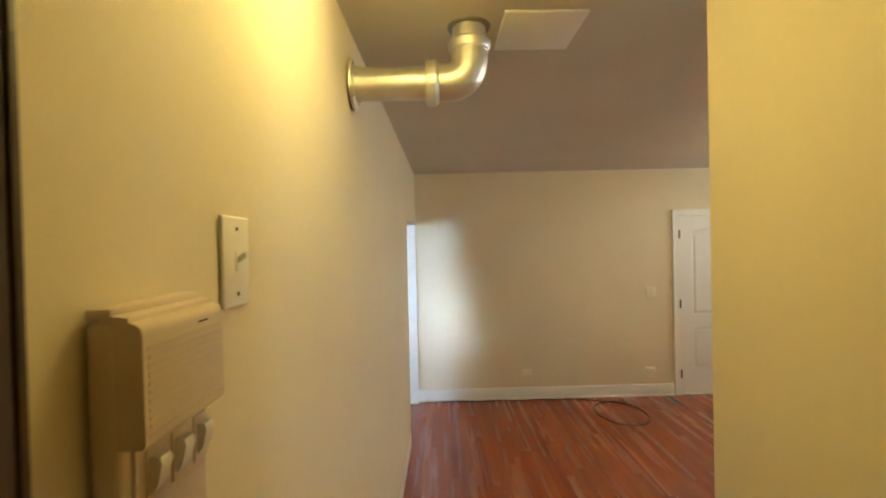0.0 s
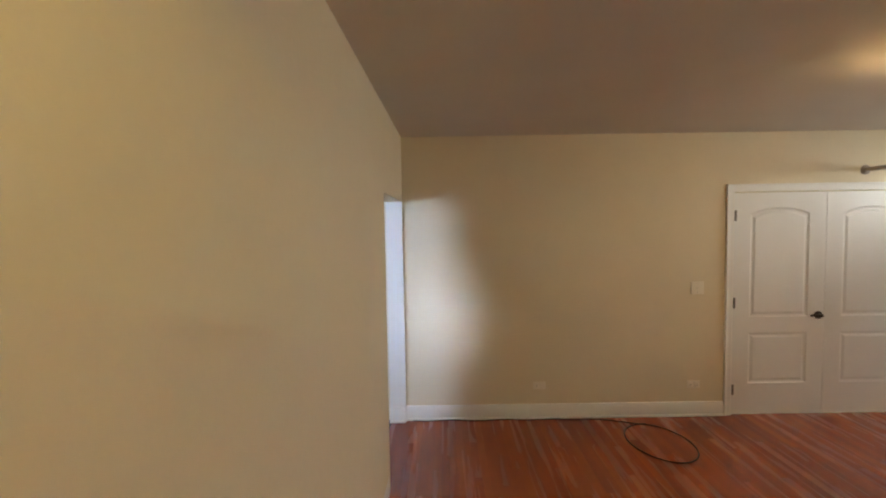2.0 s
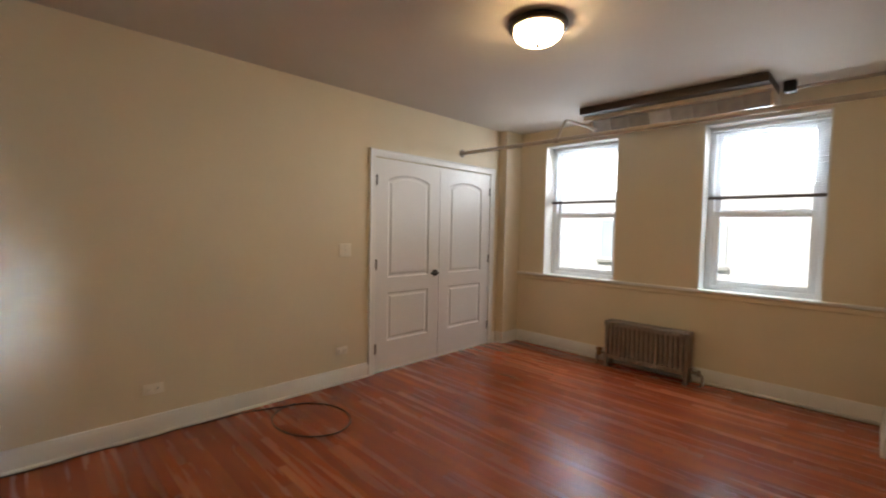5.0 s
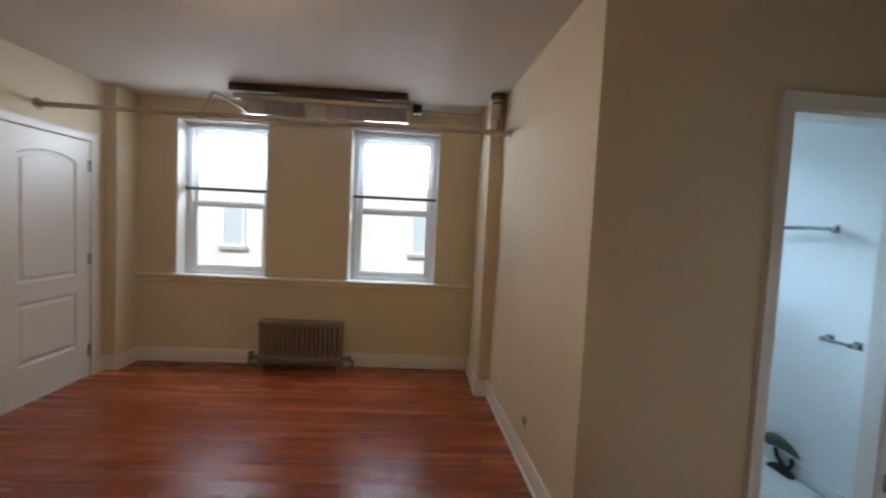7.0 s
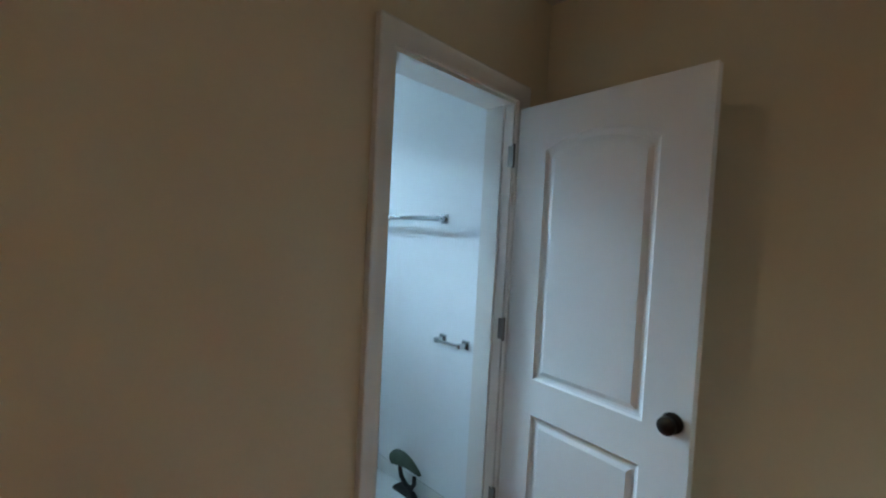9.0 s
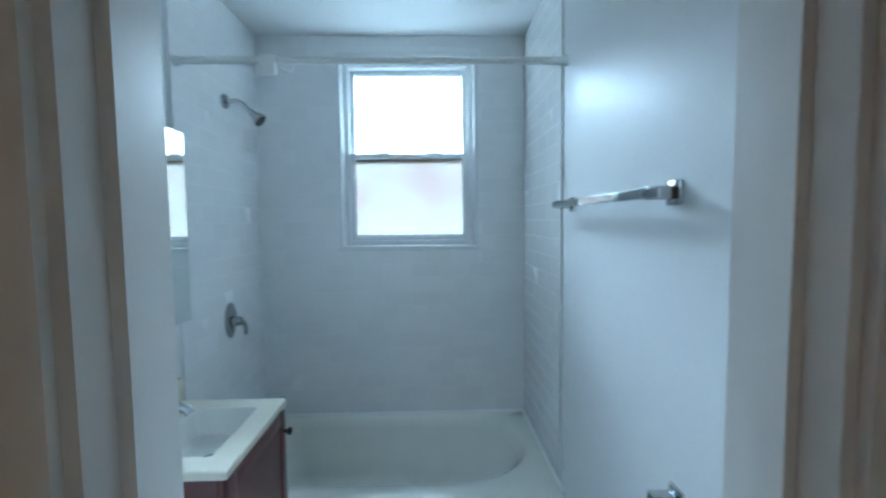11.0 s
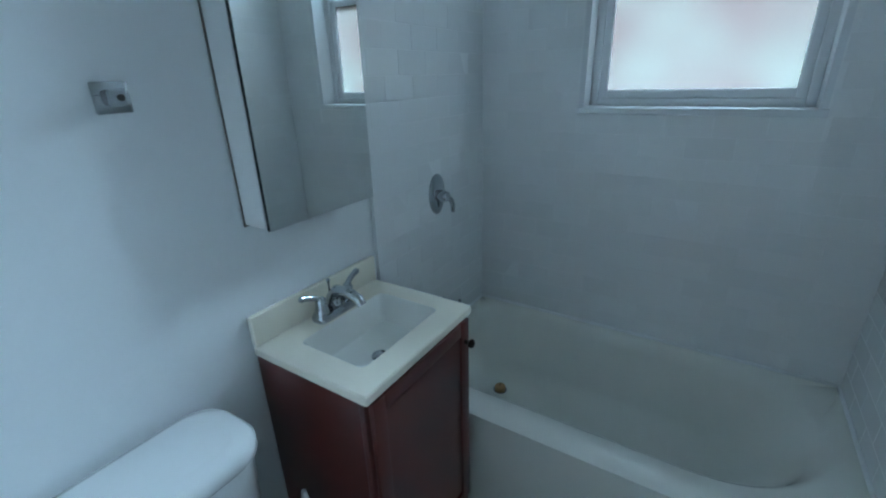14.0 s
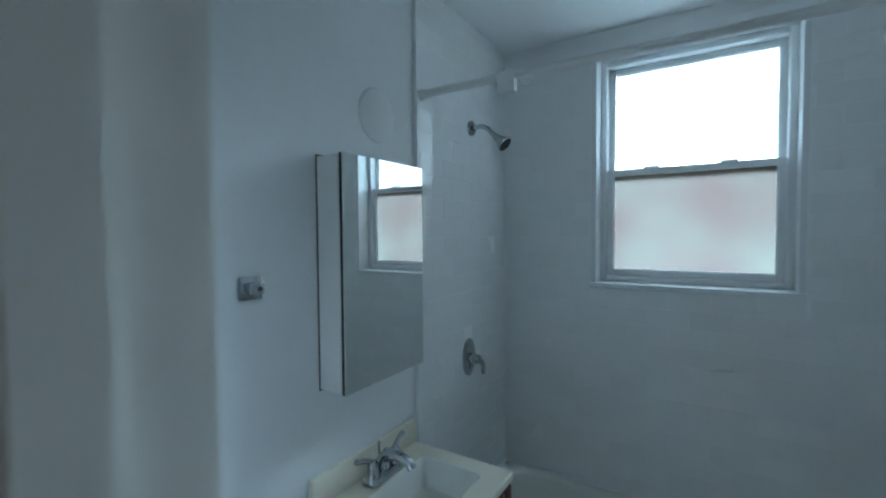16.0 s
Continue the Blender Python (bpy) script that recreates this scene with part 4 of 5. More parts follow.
part("plug", lathe(B(), [(0.001, 0), (0.024, 0), (0.026, 0.008), (0.024, 0.018), (0.012, 0.021), (0.001, 0.021)], (4.915, 1.822, 0.1115), 'z', 24), STOPPER, stopper)
part("pull_ring", tube(B(), [(4.915 + 0.008 * math.cos(a), 1.822, 0.1385 + 0.008 * math.sin(a)) for a in (k * 2 * math.pi / 14 for k in range(15))], 0.0015, 6), BRASS, stopper)

# ---- vanity ----
VX0, VX1, VY0, VZ = 3.898, 4.366, 1.672, 0.872
van = thing("vanity_cabinet", "dark cherry bathroom vanity cabinet with one door", "vanity")
body = B()
box(body, VX0 + 0.006, VY0 + 0.030, 0.07, VX0 + 0.024, PN - 0.004, VZ - 0.024, 0.002)
box(body, VX1 - 0.024, VY0 + 0.030, 0.07, VX1 - 0.006, PN - 0.004, VZ - 0.024, 0.002)
box(body, VX0 + 0.024, VY0 + 0.045, 0.11, VX1 - 0.024, PN - 0.004, 0.125)
box(body, VX0 + 0.024, PN - 0.012, 0.125, VX1 - 0.024, PN - 0.004, VZ - 0.024)
part("body", body, MAHOG, van)
ff = B()
box(ff, VX0 + 0.005, VY0 + 0.014, 0.0, VX0 + 0.045, VY0 + 0.032, VZ - 0.0245, 0.005)
box(ff, VX1 - 0.045, VY0 + 0.014, 0.0, VX1 - 0.005, VY0 + 0.032, VZ - 0.0245, 0.005)
box(ff, VX0 + 0.045, VY0 + 0.018, VZ - 0.06, VX1 - 0.045, VY0 + 0.032, VZ - 0.0245, 0.002)
box(ff, VX0 + 0.045, VY0 + 0.018, 0.055, VX1 - 0.045, VY0 + 0.032, 0.145, 0.002)
for a, b in ((VX0 + 0.045, 1), (VX1 - 0.045, -1)):
    pts = [(a, 0.055), (a + b * 0.05, 0.055), (a + b * 0.03, 0.038), (a + b * 0.012, 0.014), (a, 0.0)]
    loft(ff, [[(px, yy, pz) for px, pz in pts] for yy in (VY0 + 0.018, VY0 + 0.031)])
part("face_frame", ff, MAHOG, van)
vd = B()
x0, x1, z0, z1 = VX0 + 0.018, VX1 - 0.018, 0.125, VZ - 0.034
box(vd, x0, VY0 + 0.000, z0, x0 + 0.044, VY0 + 0.0145, z1, 0.003)
box(vd, x1 - 0.044, VY0 + 0.000, z0, x1, VY0 + 0.0145, z1, 0.003)
box(vd, x0 + 0.044, VY0 + 0.0005, z1 - 0.044, x1 - 0.044, VY0 + 0.0145, z1, 0.003)
box(vd, x0 + 0.044, VY0 + 0.0005, z0, x1 - 0.044, VY0 + 0.0145, z0 + 0.044, 0.003)
box(vd, x0 + 0.042, VY0 + 0.0075, z0 + 0.042, x1 - 0.042, VY0 + 0.0135, z1 - 0.042)
vdoor = part("door", vd, MAHOG, van, "recessed-panel cherry door")
part("knob", lathe(B(), [(0.001, 0), (0.007, 0), (0.006, 0.012), (0.013, 0.017), (0.014, 0.024), (0.008, 0.03), (0.001, 0.031)], (VX1 - 0.042, VY0, 0.768), '-y', 18), BRONZE, vdoor, "dark round knob")
for x in (VX0 + 0.018, VX1 - 0.05):
    for y in (VY0 + 0.034, PN - 0.045):
        part("foot", box(B(), x, y, 0, x + 0.03, y + 0.03, 0.07, 0.003), MAHOG, van)

top = thing("washbasin", "cream cultured marble vanity top with moulded square basin", "sink")
bx0, bx1, by0, by1 = VX0 + 0.074, VX1 - 0.070, VY0 + 0.073, VY0 + 0.292
loops = [rounded(VX0, VX1, VY0, PN - 0.004, 0.006, VZ - 0.024, 3), rounded(VX0, VX1, VY0, PN - 0.004, 0.006, VZ - 0.004, 3), rounded(VX0 + 0.004, VX1 - 0.004, VY0 + 0.004, PN - 0.006, 0.006, VZ, 3),
         rounded(bx0, bx1, by0, by1, 0.018, VZ, 3), rounded(bx0 + 0.005, bx1 - 0.005, by0 + 0.005, by1 - 0.004, 0.018, VZ - 0.006, 3),
         rounded(bx0 + 0.028, bx1 - 0.022, by0 + 0.02, by1 - 0.02, 0.02, VZ - 0.085, 3), rounded(bx0 + 0.06, bx1 - 0.05, by0 + 0.04, by1 - 0.045, 0.02, VZ - 0.098, 3)]
part("basin_top", loft(B(), loops[:4], False, False), MARBLE, top, "", 35)
part("bowl", loft(B(), loops[3:], False, True), BOWL, top, "smooth off-white moulded bowl", 35)
under = [rounded(VX0 + 0.05, VX1 - 0.04, VY0 + 0.06, PN - 0.09, 0.02, VZ - 0.024, 3), rounded(VX0 + 0.07, VX1 - 0.06, VY0 + 0.08, PN - 0.11, 0.02, VZ - 0.11, 3)]
part("basin_underside", loft(B(), under, False, True), MARBLE, top, "", 35)
part("backsplash", box(B(), VX0, PN - 0.022, VZ + 0.0005, VX1, PN - 0.003, VZ + 0.085, 0.004), MARBLE, top, "cream backsplash")
part("drain", lathe(B(), [(0.001, 0.004), (0.012, 0.006), (0.018, 0.002), (0.022, 0.004), (0.024, 0.0), (0.024, -0.006), (0.001, -0.006)], ((bx0 + bx1) / 2, by0 + 0.095, VZ - 0.096), 'z', 24), CHROME, top, "chrome drain stopper")

fa = thing("faucet", "chrome two-handle centerset bathroom faucet", "faucet")
FX, FY = (bx0 + bx1) / 2 + 0.006, by1 + 0.036
part("base", loft(B(), [rounded(FX - 0.080, FX + 0.080, FY - 0.028, FY + 0.028, 0.022, VZ + 0.0005, 5), rounded(FX - 0.080, FX + 0.080, FY - 0.028, FY + 0.028, 0.022, VZ + 0.012, 5), rounded(FX - 0.074, FX + 0.074, FY - 0.022, FY + 0.022, 0.018, VZ + 0.022, 5)]), CHROME, fa)
for s in (-1, 1):
    part("handle_base", lathe(B(), [(0.024, VZ + 0.014), (0.021, VZ + 0.028), (0.017, VZ + 0.046), (0.016, VZ + 0.060), (0.010, VZ + 0.068), (0.001, VZ + 0.070)], (FX + s * 0.052, FY, 0), 'z', 20), CHROME, fa)
    part("lever", tube(B(), [(FX + s * 0.050, FY, VZ + 0.060), (FX + s * 0.066, FY + 0.004, VZ + 0.071), (FX + s * 0.086, FY + 0.008, VZ + 0.079), (FX + s * 0.108, FY + 0.011, VZ + 0.084), (FX + s * 0.114, FY + 0.011, VZ + 0.083)], [0.009, 0.0085, 0.008, 0.0095, 0.005], 12), CHROME, fa)
part("spout", tube(B(), [(FX, FY + 0.006, VZ + 0.014), (FX, FY + 0.004, VZ + 0.046), (FX, FY - 0.014, VZ + 0.068), (FX, FY - 0.055, VZ + 0.074), (FX, FY - 0.096, VZ + 0.062), (FX, FY - 0.106, VZ + 0.048)], [0.025, 0.023, 0.020, 0.017, 0.0155, 0.014], 16), CHROME, fa)
part("lift_rod", tube(B(), [(FX, FY + 0.020, VZ + 0.014), (FX, FY + 0.020, VZ + 0.088), (FX, FY + 0.020, VZ + 0.094), (FX, FY + 0.020, VZ + 0.100)], [0.003, 0.003, 0.006, 0.004], 8), CHROME, fa)

# ---- mirror cabinet ----
mc = thing("medicine_cabinet", "white medicine cabinet with a frameless mirror door", "medicine cabinet")
MX0, MX1, MY, MZ0, MZ1 = 3.945, 4.304, 1.965, 1.183, 1.816
part("body", box(B(), MX0 + 0.002, MY + 0.014, MZ0 + 0.003, MX1 - 0.004, PN - 0.001, MZ1 - 0.003, 0.002), WPLASTIC, mc, "white cabinet box")
part("wall_flange", box(B(), MX0 - 0.0015, PN - 0.005, MZ0 - 0.002, MX1 + 0.001, PN - 0.0015, MZ1 + 0.003, 0.001), HINGE, mc)
md = part("door", box(B(), MX0 + 0.003, MY + 0.004, MZ0, MX1, MY + 0.011, MZ1), DARK, mc, "dark backing of the mirror door")
part("mirror", box(B(), MX0 + 0.004, MY, MZ0, MX1, MY + 0.0035, MZ1), MIRROR, md, "frameless mirror", None)

# ---- shower fittings ----
sh = thing("wall_shower", "chrome shower head on a bent arm", "shower head")
part("escutcheon", lathe(B(), [(0.001, 0), (0.032, 0), (0.03, 0.008), (0.012, 0.012), (0.001, 0.012)], (4.79, BN - 0.009, 2.052), '-y', 24), CHROME, sh)
part("arm", tube(B(), [(4.79, BN - 0.01, 2.052), (4.79, BN - 0.06, 2.055), (4.788, BN - 0.09, 2.04), (4.785, BN - 0.125, 2.005)], 0.0105, 12), CHROME, sh)
hd = Vector((4.785, BN - 0.125, 2.005))
w = Vector((0, -0.75, -0.66)).normalized()
part("head", tube(B(), [hd, hd + w * 0.012, hd + w * 0.02, hd + w * 0.05, hd + w * 0.058, hd + w * 0.06], [0.013, 0.017, 0.016, 0.032, 0.034, 0.03], 24), CHROME, sh)
part("spray_face", tube(B(), [hd + w * 0.0595, hd + w * 0.063], 0.029, 24), DARK, sh, "dark rubber spray face")
vv = thing("shower_valve", "chrome oval shower valve with lever handle", "shower valve")
m = Matrix.Diagonal((0.86, 1, 1.3, 1))
vb = lathe(B(), [(0.001, 0), (0.062, 0), (0.061, 0.005), (0.05, 0.011), (0.03, 0.014), (0.001, 0.015)], (0, 0, 0), '-y', 36)
bmesh.ops.transform(vb, matrix=Matrix.Translation((4.76, BN - 0.009, 1.075)) @ m, verts=vb.verts[:])
part("plate", vb, CHROME, vv)
part("hub", lathe(B(), [(0.024, 0.012), (0.022, 0.04), (0.018, 0.052), (0.001, 0.056)], (4.76, BN - 0.009, 1.07), '-y', 24), CHROME, vv)
part("handle", tube(B(), [(4.76, BN - 0.052, 1.07), (4.782, BN - 0.06, 1.055), (4.797, BN - 0.06, 1.03), (4.80, BN - 0.058, 1.0)], [0.012, 0.011, 0.010, 0.008], 12), CHROME, vv)
sp = thing("tub_spout", "square chrome tub spout on the tiled wall", "tub spout")
part("spout", loft(B(), [[(4.765 + x * k, y, 0.586 + z * k - d) for x, z in ((-0.024, -0.02), (-0.02, -0.026), (0.02, -0.026), (0.024, -0.02), (0.024, 0.018), (0.018, 0.024), (-0.018, 0.024), (-0.024, 0.018))] for y, k, d in ((BN - 0.009, 1.0, 0.0), (BN - 0.10, 1.0, 0.002), (BN - 0.125, 0.94, 0.006), (BN - 0.136, 0.7, 0.012))]), CHROME, sp, "", 40)
part("diverter", lathe(B(), [(0.001, 0), (0.005, 0), (0.004, 0.012), (0.008, 0.016), (0.007, 0.022), (0.001, 0.023)], (4.765, BN - 0.105, 0.607), 'z', 14), CHROME, sp, "small chrome diverter knob")
rod = thing("curtain_rod", "white-grey shower curtain rod across the tub", "curtain rod")
part("bar", tube(B(), [(4.415, BN - 0.012, 2.095), (4.415, BS + 0.012, 2.092)], 0.0125, 16), WPLASTIC, rod)
part("bar_sleeve", tube(B(), [(4.415, BN - 0.012, 2.095), (4.415, BN - 0.24, 2.095)], 0.0138, 16), WPLASTIC, rod)
for y, ax in ((BN - 0.010, '-y'), (BS + 0.010, 'y')):
    part("end_cap", lathe(B(), [(0.001, 0), (0.019, 0), (0.018, 0.012), (0.0145, 0.022), (0.001, 0.022)], (4.415, y, 2.094), ax, 20), WPLASTIC, rod)
rg = thing("curtain_ring", "clear white plastic curtain ring hanging on the rod", "curtain ring")
part("ring", tube(B(), [(4.415 + 0.003 * math.sin(a), 1.645 + 0.024 * math.cos(a), 2.083 + 0.03 * math.sin(a)) for a in (k * 2 * math.pi / 24 for k in range(23))], 0.0042, 8), WPLASTIC, rg)
cl = thing("rod_clip", "white plastic clip hanging on the curtain rod", "clip")
part("clip", box(B(), 4.402, 1.685, 2.045, 4.428, 1.745, 2.112, 0.006), WPLASTIC, cl)

def square_post(parent, x, y, z, s, size=0.026):
    """A square wall post standing out along s in y."""
    bm = box(B(), x - size, min(y, y + s * 0.008), z - size, x + size, max(y, y + s * 0.008), z + size, 0.003)
    box(bm, x - size * 0.55, min(y + s * 0.008, y + s * 0.062), z - size * 0.55, x + size * 0.55, max(y + s * 0.008, y + s * 0.062), z + size * 0.55, 0.003)
    return part("post", bm, CHROME, parent)


tb = thing("towel_bar", "square chrome towel bar on the wall", "towel bar")
square_post(tb, 3.70, BS + 0.001, 1.567, 1)
square_post(tb, 4.36, BS + 0.001, 1.567, 1)
part("bar", box(B(), 3.655, BS + 0.046, 1.556, 4.405, BS + 0.064, 1.578, 0.002), CHROME, tb)
tp = thing("paper_holder", "chrome toilet paper holder with empty bar", "paper holder")
square_post(tp, 3.50, BS + 0.001, 0.925, 1, 0.024)
square_post(tp, 3.665, BS + 0.001, 0.925, 1, 0.024)
part("bar", tube(B(), [(3.50, BS + 0.055, 0.925), (3.665, BS + 0.055, 0.925)], 0.009, 14), CHROME, tp)
hk = thing("wall_hook", "square chrome mounting post on the bathroom wall", "wall hook")
bm = box(B(), 3.715, PN - 0.010, 1.457, 3.773, PN - 0.001, 1.511, 0.003)
box(bm, 3.728, PN - 0.04, 1.47, 3.758, PN - 0.01, 1.498, 0.004)
part("post", bm, CHROME, hk)
part("set_screw", lathe(B(), [(0.001, 0), (0.006, 0), (0.006, 0.002), (0.001, 0.002)], (3.745, PN - 0.04, 1.484), '-y', 12), DARK, hk)
solid("wall_cover", lathe(B(), [(0.001, 0.005), (0.076, 0.005), (0.082, 0.003), (0.084, 0.0), (0.001, 0.0)], (4.195, PN - 0.001, 1.975), '-y', 40), BATHW, "round painted blank cover on the bathroom wall", "cover plate")

# ---- toilet ----
to = thing("toilet", "white ceramic two-piece toilet beside the vanity", "toilet")
tx = 3.535
tank = []
for z, wx, y0 in ((0.40, 0.19, 1.865), (0.44, 0.205, 1.855), (0.763, 0.22, 1.845)):
    tank.append(rounded(tx - wx, tx + wx, y0, PN - 0.02, 0.06, z, 6))
part("tank", loft(B(), tank), CERAMIC, to, "", 60)
lid = [rounded(tx - 0.225, tx + 0.225, 1.838, PN - 0.015, 0.075, 0.764, 8), rounded(tx - 0.232, tx + 0.232, 1.83, PN - 0.012, 0.08, 0.774, 8), rounded(tx - 0.232, tx + 0.232, 1.83, PN - 0.012, 0.08, 0.797, 8),
       rounded(tx - 0.222, tx + 0.222, 1.84, PN - 0.018, 0.075, 0.810, 8), rounded(tx - 0.19, tx + 0.19, 1.865, PN - 0.035, 0.06, 0.815, 8)]
part("tank_lid", loft(B(), lid), CERAMIC, to, "rounded ceramic tank lid", 60)


def oval(cy, ry, rx, z, n=32):
    return [(tx + rx * math.cos(a), cy + ry * math.sin(a), z) for a in (k * 2 * math.pi / n for k in range(n))]


part("bowl", loft(B(), [oval(1.68, 0.20, 0.11, 0.0), oval(1.68, 0.19, 0.10, 0.05), oval(1.66, 0.20, 0.12, 0.2), oval(1.62, 0.25, 0.175, 0.34), oval(1.61, 0.26, 0.19, 0.39), oval(1.61, 0.19, 0.13, 0.392), oval(1.60, 0.12, 0.08, 0.24)], False, True), CERAMIC, to, "", 60)
part("bowl_shelf", box(B(), tx - 0.12, 1.78, 0.2, tx + 0.12, PN - 0.03, 0.40, 0.03, 4), CERAMIC, to, "", 60)
part("seat_lid", loft(B(), [oval(1.60, 0.255, 0.19, 0.395), oval(1.60, 0.262, 0.196, 0.405), oval(1.60, 0.258, 0.192, 0.432), oval(1.60, 0.22, 0.16, 0.44)]), WPLASTIC, to, "closed white seat lid", 60)
part("flush_lever", tube(B(), [(tx - 0.15, 1.845, 0.70), (tx - 0.15, 1.83, 0.70), (tx - 0.10, 1.825, 0.697)], 0.007, 10), CHROME, to)

br = thing("toilet_brush", "white toilet brush standing between toilet and vanity", "toilet brush")
part("handle", tube(B(), [(3.838, 1.866, 0.10), (3.838, 1.866, 0.51), (3.838, 1.866, 0.543)], [0.008, 0.011, 0.006], 12), WPLASTIC, br)
part("holder", lathe(B(), [(0.001, 0), (0.036, 0), (0.032, 0.02), (0.034, 0.12), (0.036, 0.13), (0.012, 0.13), (0.001, 0.125)], (3.838, 1.866, 0), 'z', 24), WPLASTIC, br)
sc = thing("cleaning_tool", "dark green and black scrubbing tool standing by the wall", "cleaning tool", "", pose(0.045, 0, 0))
head = []
for k in range(9):
    f = k / 8
    w, h = 0.038 * (1 - 0.75 * f ** 1.6), 0.046 * (1 - 0.7 * f ** 1.8)
    c = Vector((3.92 - 0.22 * f, 0.672, 0.165 + 0.02 * math.sin(f * 3.0) - 0.012 * f))
    head.append([c + Vector((0.008 * math.sin(a * 3), w * math.cos(a), h * math.sin(a) * (1.15 if math.sin(a) > 0 else 0.8))) for a in (q * math.pi / 8 for q in range(16))])
part("head", loft(B(), head), principled("dark_green_plastic", (0.075, 0.105, 0.075), 0.5, grain=0.25, scale=30, stain=0.2, stain_scale=9), sc, "dark green scrubbing head")
part("grip", tube(B(), [(3.87, 0.672, 0.135), (3.85, 0.674, 0.085), (3.80, 0.676, 0.052), (3.755, 0.676, 0.055), (3.735, 0.675, 0.09), (3.74, 0.674, 0.128)], [0.012, 0.013, 0.014, 0.013, 0.012, 0.011], 12), DARK, sc, "black curved grip")
part("foot", loft(B(), [[(3.81 + x * w, 0.674 + y * w, z) for x, y in ((-0.085, -0.02), (0.085, -0.024), (0.085, 0.024), (-0.085, 0.02))] for z, w in ((0, 1.0), (0.012, 1.0), (0.03, 0.82), (0.042, 0.5))]), DARK, sc)

# ---- outside ----
solid("ground", box(B(), -400, -400, -1.2, 400, 400, -1.0), GRASS, "green lawn reaching into the distance", "lawn", "structure", smooth=None)
solid("pavement", box(B(), 8.6, -60, -1.0, 10.2, 60, -0.93), CONCRETE, "pale concrete pavement outside the windows", "pavement", "structure", smooth=None)
house = thing("apartment_building", "buff brick building across the lawn with sash windows", "building")
HX = 15.5
part("wall", box(B(), HX, -14, -1.0, HX + 8, 24, 6.2), BUFFBRICK, house, "buff brick facade", None)
part("roof", box(B(), HX - 0.25, -14.3, 6.2, HX + 8.3, 24.3, 6.55), CONCRETE, house, "pale parapet", None)
for i in range(12):
    for z in (0.45, 3.4):
        y = -12 + i * 3.0
        wd = part("window", frame_bars(B(), HX - 0.06, HX + 0.02, y - 0.36, y + 0.36, z, z + 1.35, 0.07, 0), VINYL, house, "white framed window", None)
        part("pane", box(B(), HX - 0.03, y - 0.3, z + 0.06, HX - 0.01, y + 0.3, z + 1.29), FARGLASS, wd, "", None)
        part("sill", box(B(), HX - 0.12, y - 0.45, z - 0.1, HX, y + 0.45, z), CONCRETE, wd, "", None)
hb = B()
rng = random.Random(4)
for k in range(9000):
    y, x = rng.uniform(-3, 14), HX - 0.9 + rng.uniform(-0.4, 0.4)
    z = -1.0 + rng.random() * (0.8 + 0.16 * math.sin(y * 1.3) + 0.09 * math.sin(y * 3.7))
    a, s = rng.uniform(0, 6.3), rng.uniform(0.05, 0.11)
    u, v = Vector((math.cos(a), math.sin(a), rng.uniform(-0.6, 0.6))) * s, Vector((-math.sin(a) * 0.5, math.cos(a) * 0.5, rng.uniform(0.2, 0.9))) * s
    c = Vector((x, y, max(z, -0.96)))
    hb.faces.new([hb.verts.new(p) for p in (c - u, c - v * 0.5, c + u, c + v * 0.8)])
solid("hedge", hb, LEAF, "low green hedge along the building opposite", "hedge", "stuff", smooth=None)


# ---- floor boards ----
PW = 0.0572
mesh_of = {}


def plank_mesh(length):
    key = round(length, 2)
    if key not in mesh_of:
        e, g = 0.0004, 0.00015
        bm = B()
        loft(bm, [[(x, y, z) for x, z in ((g, -0.0175), (PW - g, -0.0175), (PW - g, -0.0001), (PW - g - e, 0.0), (g + e, 0.0), (g, -0.0001))] for y in (g, key - g)])
        mesh_of[key] = done("board", bm, FLOORP, None)
    return mesh_of[key]


rng = random.Random(11)
rest = B()
near = 0
n_strips = int((5.66 - 0.40) / PW)
for i in range(n_strips):
    x = 0.40 + i * PW
    y_end = 5.91
    y = 0.16 if x < 3.14 else 2.30
    if 0.40 + i * PW > 3.14 and 0.40 + i * PW < 3.26:
        y = 0.5
    rng.random()
    first = True
    while y < y_end - 0.05:
        length = rng.choice((0.5, 0.8, 1.1, 1.4, 1.7, 2.0, 2.4))
        if first:
            length = round(rng.uniform(0.2, 1.2), 1)
            first = False
        length = min(length, y_end - y)
        if y_end - y - length < 0.12:
            length = y_end - y
        cx, cy = x, y + length / 2
        if 1.3 < cx < 4.35 and 3.0 < cy and near < 300:
            o = new("board", plank_mesh(length))
            o.parent = floor_base
            o.location = (x, y, 0)
            near += 1
        else:
            g, e = 0.00015, 0.0004
            loft(rest, [[(x + a, yy, z) for a, z in ((g, -0.0175), (PW - g, -0.0175), (PW - g, -0.0001), (PW - g - e, 0.0), (g + e, 0.0), (g, -0.0001))] for yy in (y + g, y + length - g)])
        y += length
ob = part("boards", rest, FLOORR, floor_base, "", None)
ob["kind"] = "stuff"

# ---- bathroom floor tiles ----
ft = B()
box(ft, 0.0015, 0.0015, -0.004, 0.2985, 0.2985, 0.0, 0.0012, 1)
ft_me = done("tile", ft, FTILE, None)
for i in range(4):
    for j in range(5):
        x, y = 3.31 + i * 0.30, 0.628 + j * 0.30
        if x > 4.3:
            continue
        w, d = min(0.30, T0 - 0.002 - x), min(0.30, PN - y)
        if w < 0.02 or d < 0.02:
            continue
        o = new("tile", ft_me)
        o.parent = bath_floor
        o.matrix_basis = Matrix.Translation((x, y, 0.0015)) @ Matrix.Diagonal((w / 0.3, d / 0.3, 1, 1))

# ---- wall tiles ----
TW, TH, TG, TT = 0.1524, 0.0762, 0.0016, 0.009
GB = 0.0085
tile_of = {}
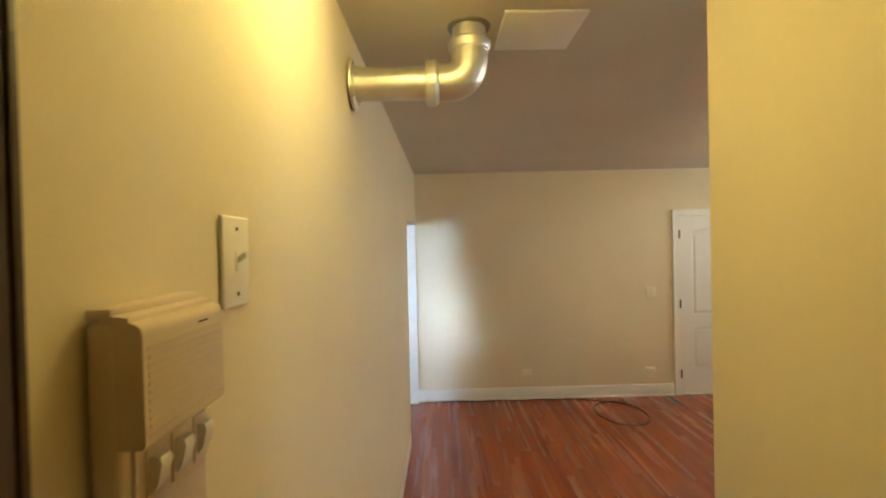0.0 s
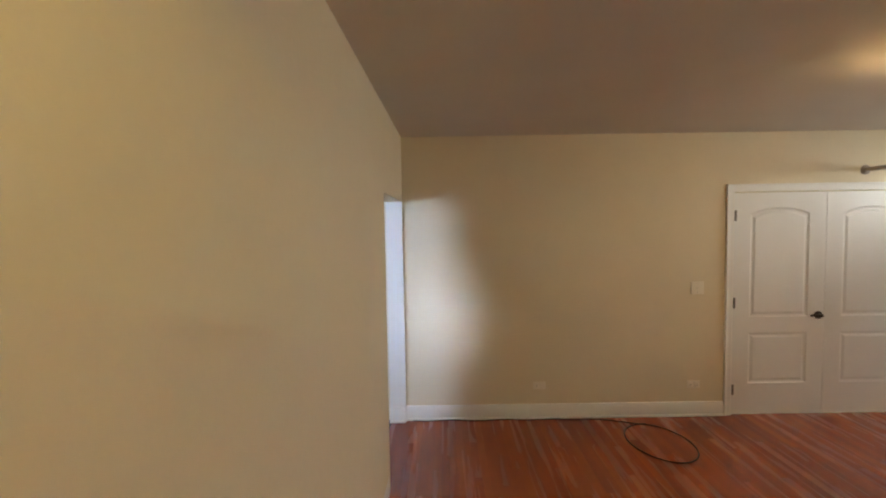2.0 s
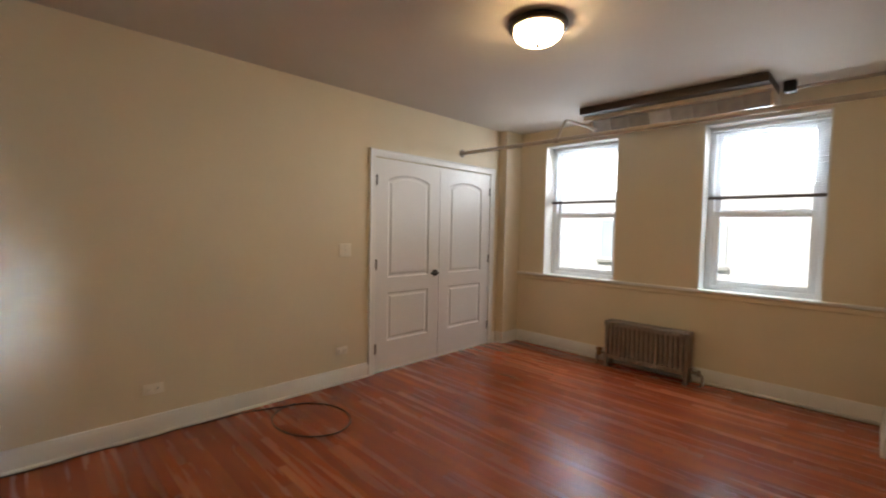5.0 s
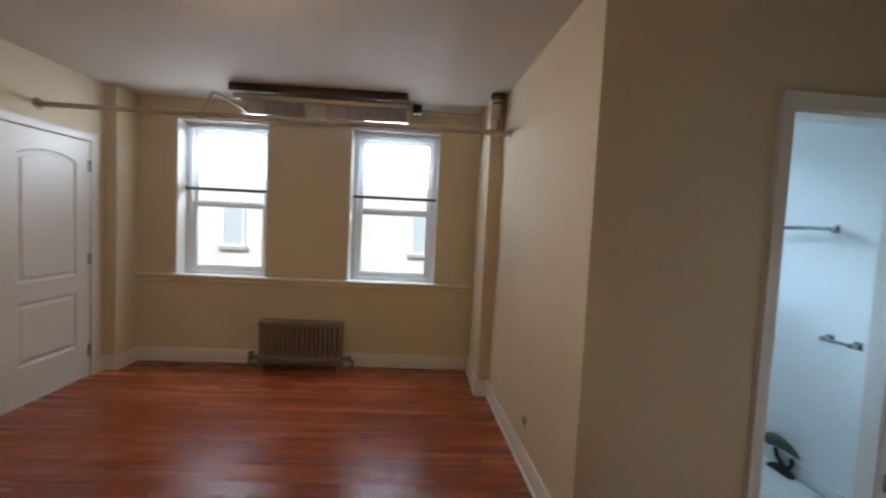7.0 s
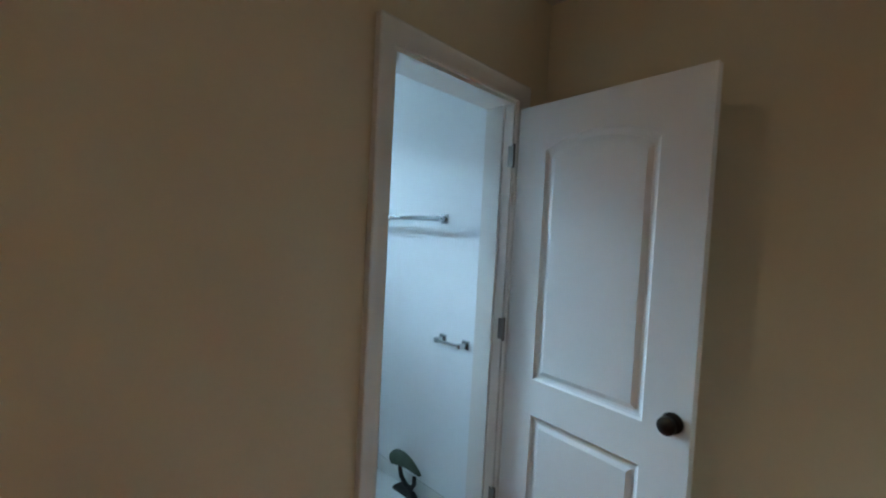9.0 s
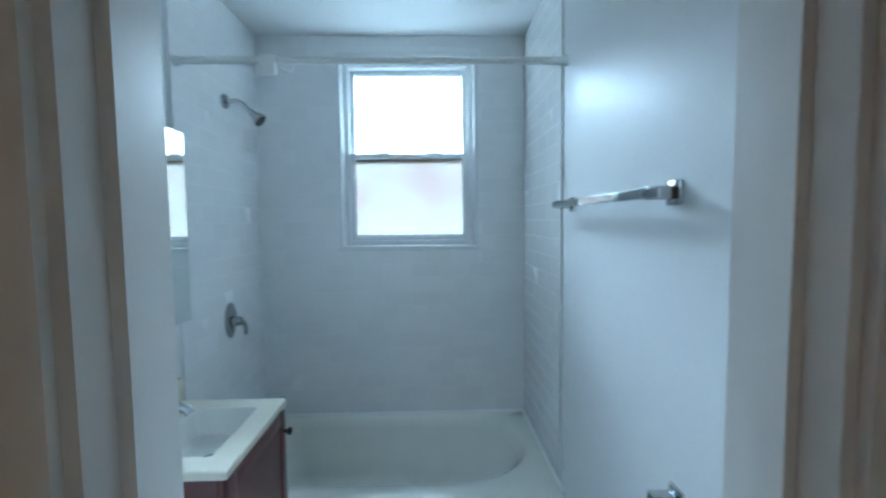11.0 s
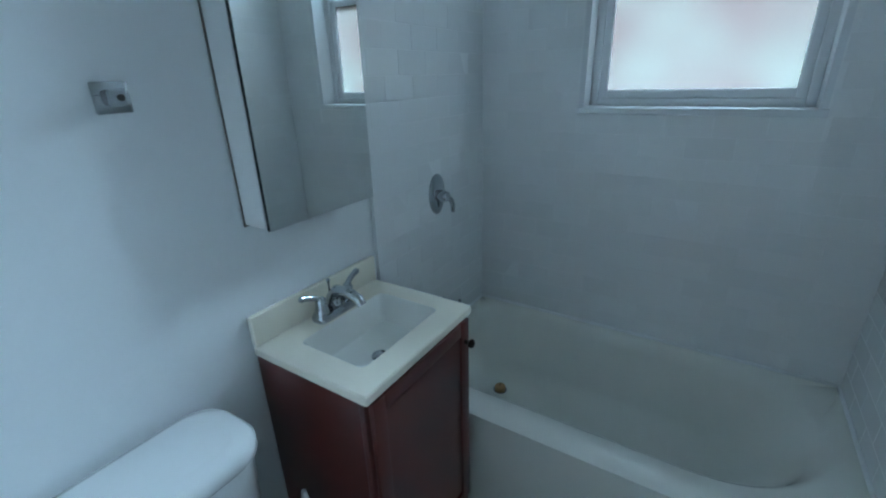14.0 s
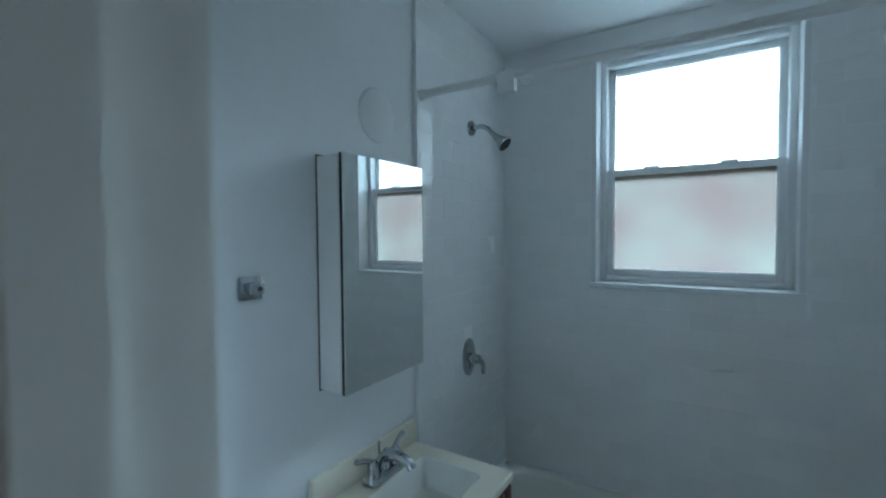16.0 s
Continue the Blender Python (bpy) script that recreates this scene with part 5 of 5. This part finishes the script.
tilt = random.Random(23)


def tile_mesh(w, h):
    """A glazed tile in x and z, its face turned to -y and softly edged."""
    key = (round(w, 3), round(h, 3))
    if key not in tile_of:
        bm = B()
        a, b = w - TG, h - TG
        loft(bm, [[(x0 + TG / 2, y, z0 + TG / 2) for x0, z0 in ((i, i), (a - i, i), (a - i, b - i), (i, b - i))] for y, i in ((0.0, 0.0), (-TT + 0.0008, 0.0), (-TT, 0.0012))])
        tile_of[key] = done("tile", bm, TILE, None)
    return tile_of[key]


def tile_field(wall_ob, m, width, z0, z1, hole=None, shift=0.0):
    """Courses in half bond over a field; m carries x along the wall and -y out of it."""
    rows = int(math.ceil((z1 - z0) / TH))
    for r in range(rows):
        za, zb = z0 + r * TH, min(z0 + (r + 1) * TH, z1)
        s = -TW + (shift + (TW / 2 if r % 2 else 0)) % TW
        while s < width:
            a, b = max(s, 0), min(s + TW, width)
            s += TW
            pieces = [(a, b, za, zb)]
            if hole:
                h0, h1, hz0, hz1 = hole
                if zb > hz0 and za < hz1 and b > h0 and a < h1:
                    pieces = [(a, min(b, h0), za, zb), (max(a, h1), b, za, zb)]
                    if za < hz0:
                        pieces.append((max(a, h0), min(b, h1), za, hz0))
                    if zb > hz1:
                        pieces.append((max(a, h0), min(b, h1), hz1, zb))
            for p, q, c, d in pieces:
                if q - p < 0.012 or d - c < 0.012:
                    continue
                o = new("tile", tile_mesh(q - p, d - c))
                o.parent = wall_ob
                o.matrix_basis = m @ Matrix.Translation((p, tilt.uniform(-0.0003, 0.0003), c)) @ pose(0, 0, 0, tilt.gauss(0, 0.07), 0, tilt.gauss(0, 0.07))


eb = B()
for y0, y1, z0, z1 in ((BS + 0.002, 0.877, RZ - 0.005, BH), (1.628, BN - 0.002, RZ - 0.005, BH), (0.877, 1.628, RZ - 0.005, 1.36), (0.877, 1.628, 2.398, BH)):
    box(eb, BE - GB, y0, z0, BE, y1, z1)
be_back = solid("wall_tile_east", eb, GROUT, "white subway tile round the bathroom window", "tiled wall", "structure", smooth=None)
tile_field(be_back, Matrix.Translation((BE, BN - 0.002, 0)) @ pose(0, 0, 0, 0, 0, -90), BN - BS - 0.004, RZ - 0.005, BH, (BN - 0.002 - 1.633, BN - 0.002 - 0.872, 1.355, 2.398), 0.05)
NX0, SX0 = 4.392, 4.485
bn_back = solid("wall_tile_north", box(B(), NX0, BN - GB, RZ - 0.005, BE - 0.009, PN - 0.001, BH), GROUT, "white subway tile on the shower wall", "tiled wall", "structure", smooth=None)
tile_field(bn_back, Matrix.Translation((NX0, BN, 0)), BE - 0.009 - NX0, RZ - 0.005, BH, None, 0.02)
bs_back = solid("wall_tile_south", box(B(), SX0, BS, RZ - 0.005, BE - 0.009, BS + GB, BH), GROUT, "white subway tile on the tub end wall", "tiled wall", "structure", smooth=None)
tile_field(bs_back, Matrix.Translation((BE - 0.009, BS, 0)) @ pose(0, 0, 0, 0, 0, 180), BE - 0.009 - SX0, RZ - 0.005, BH, None, 0.0)
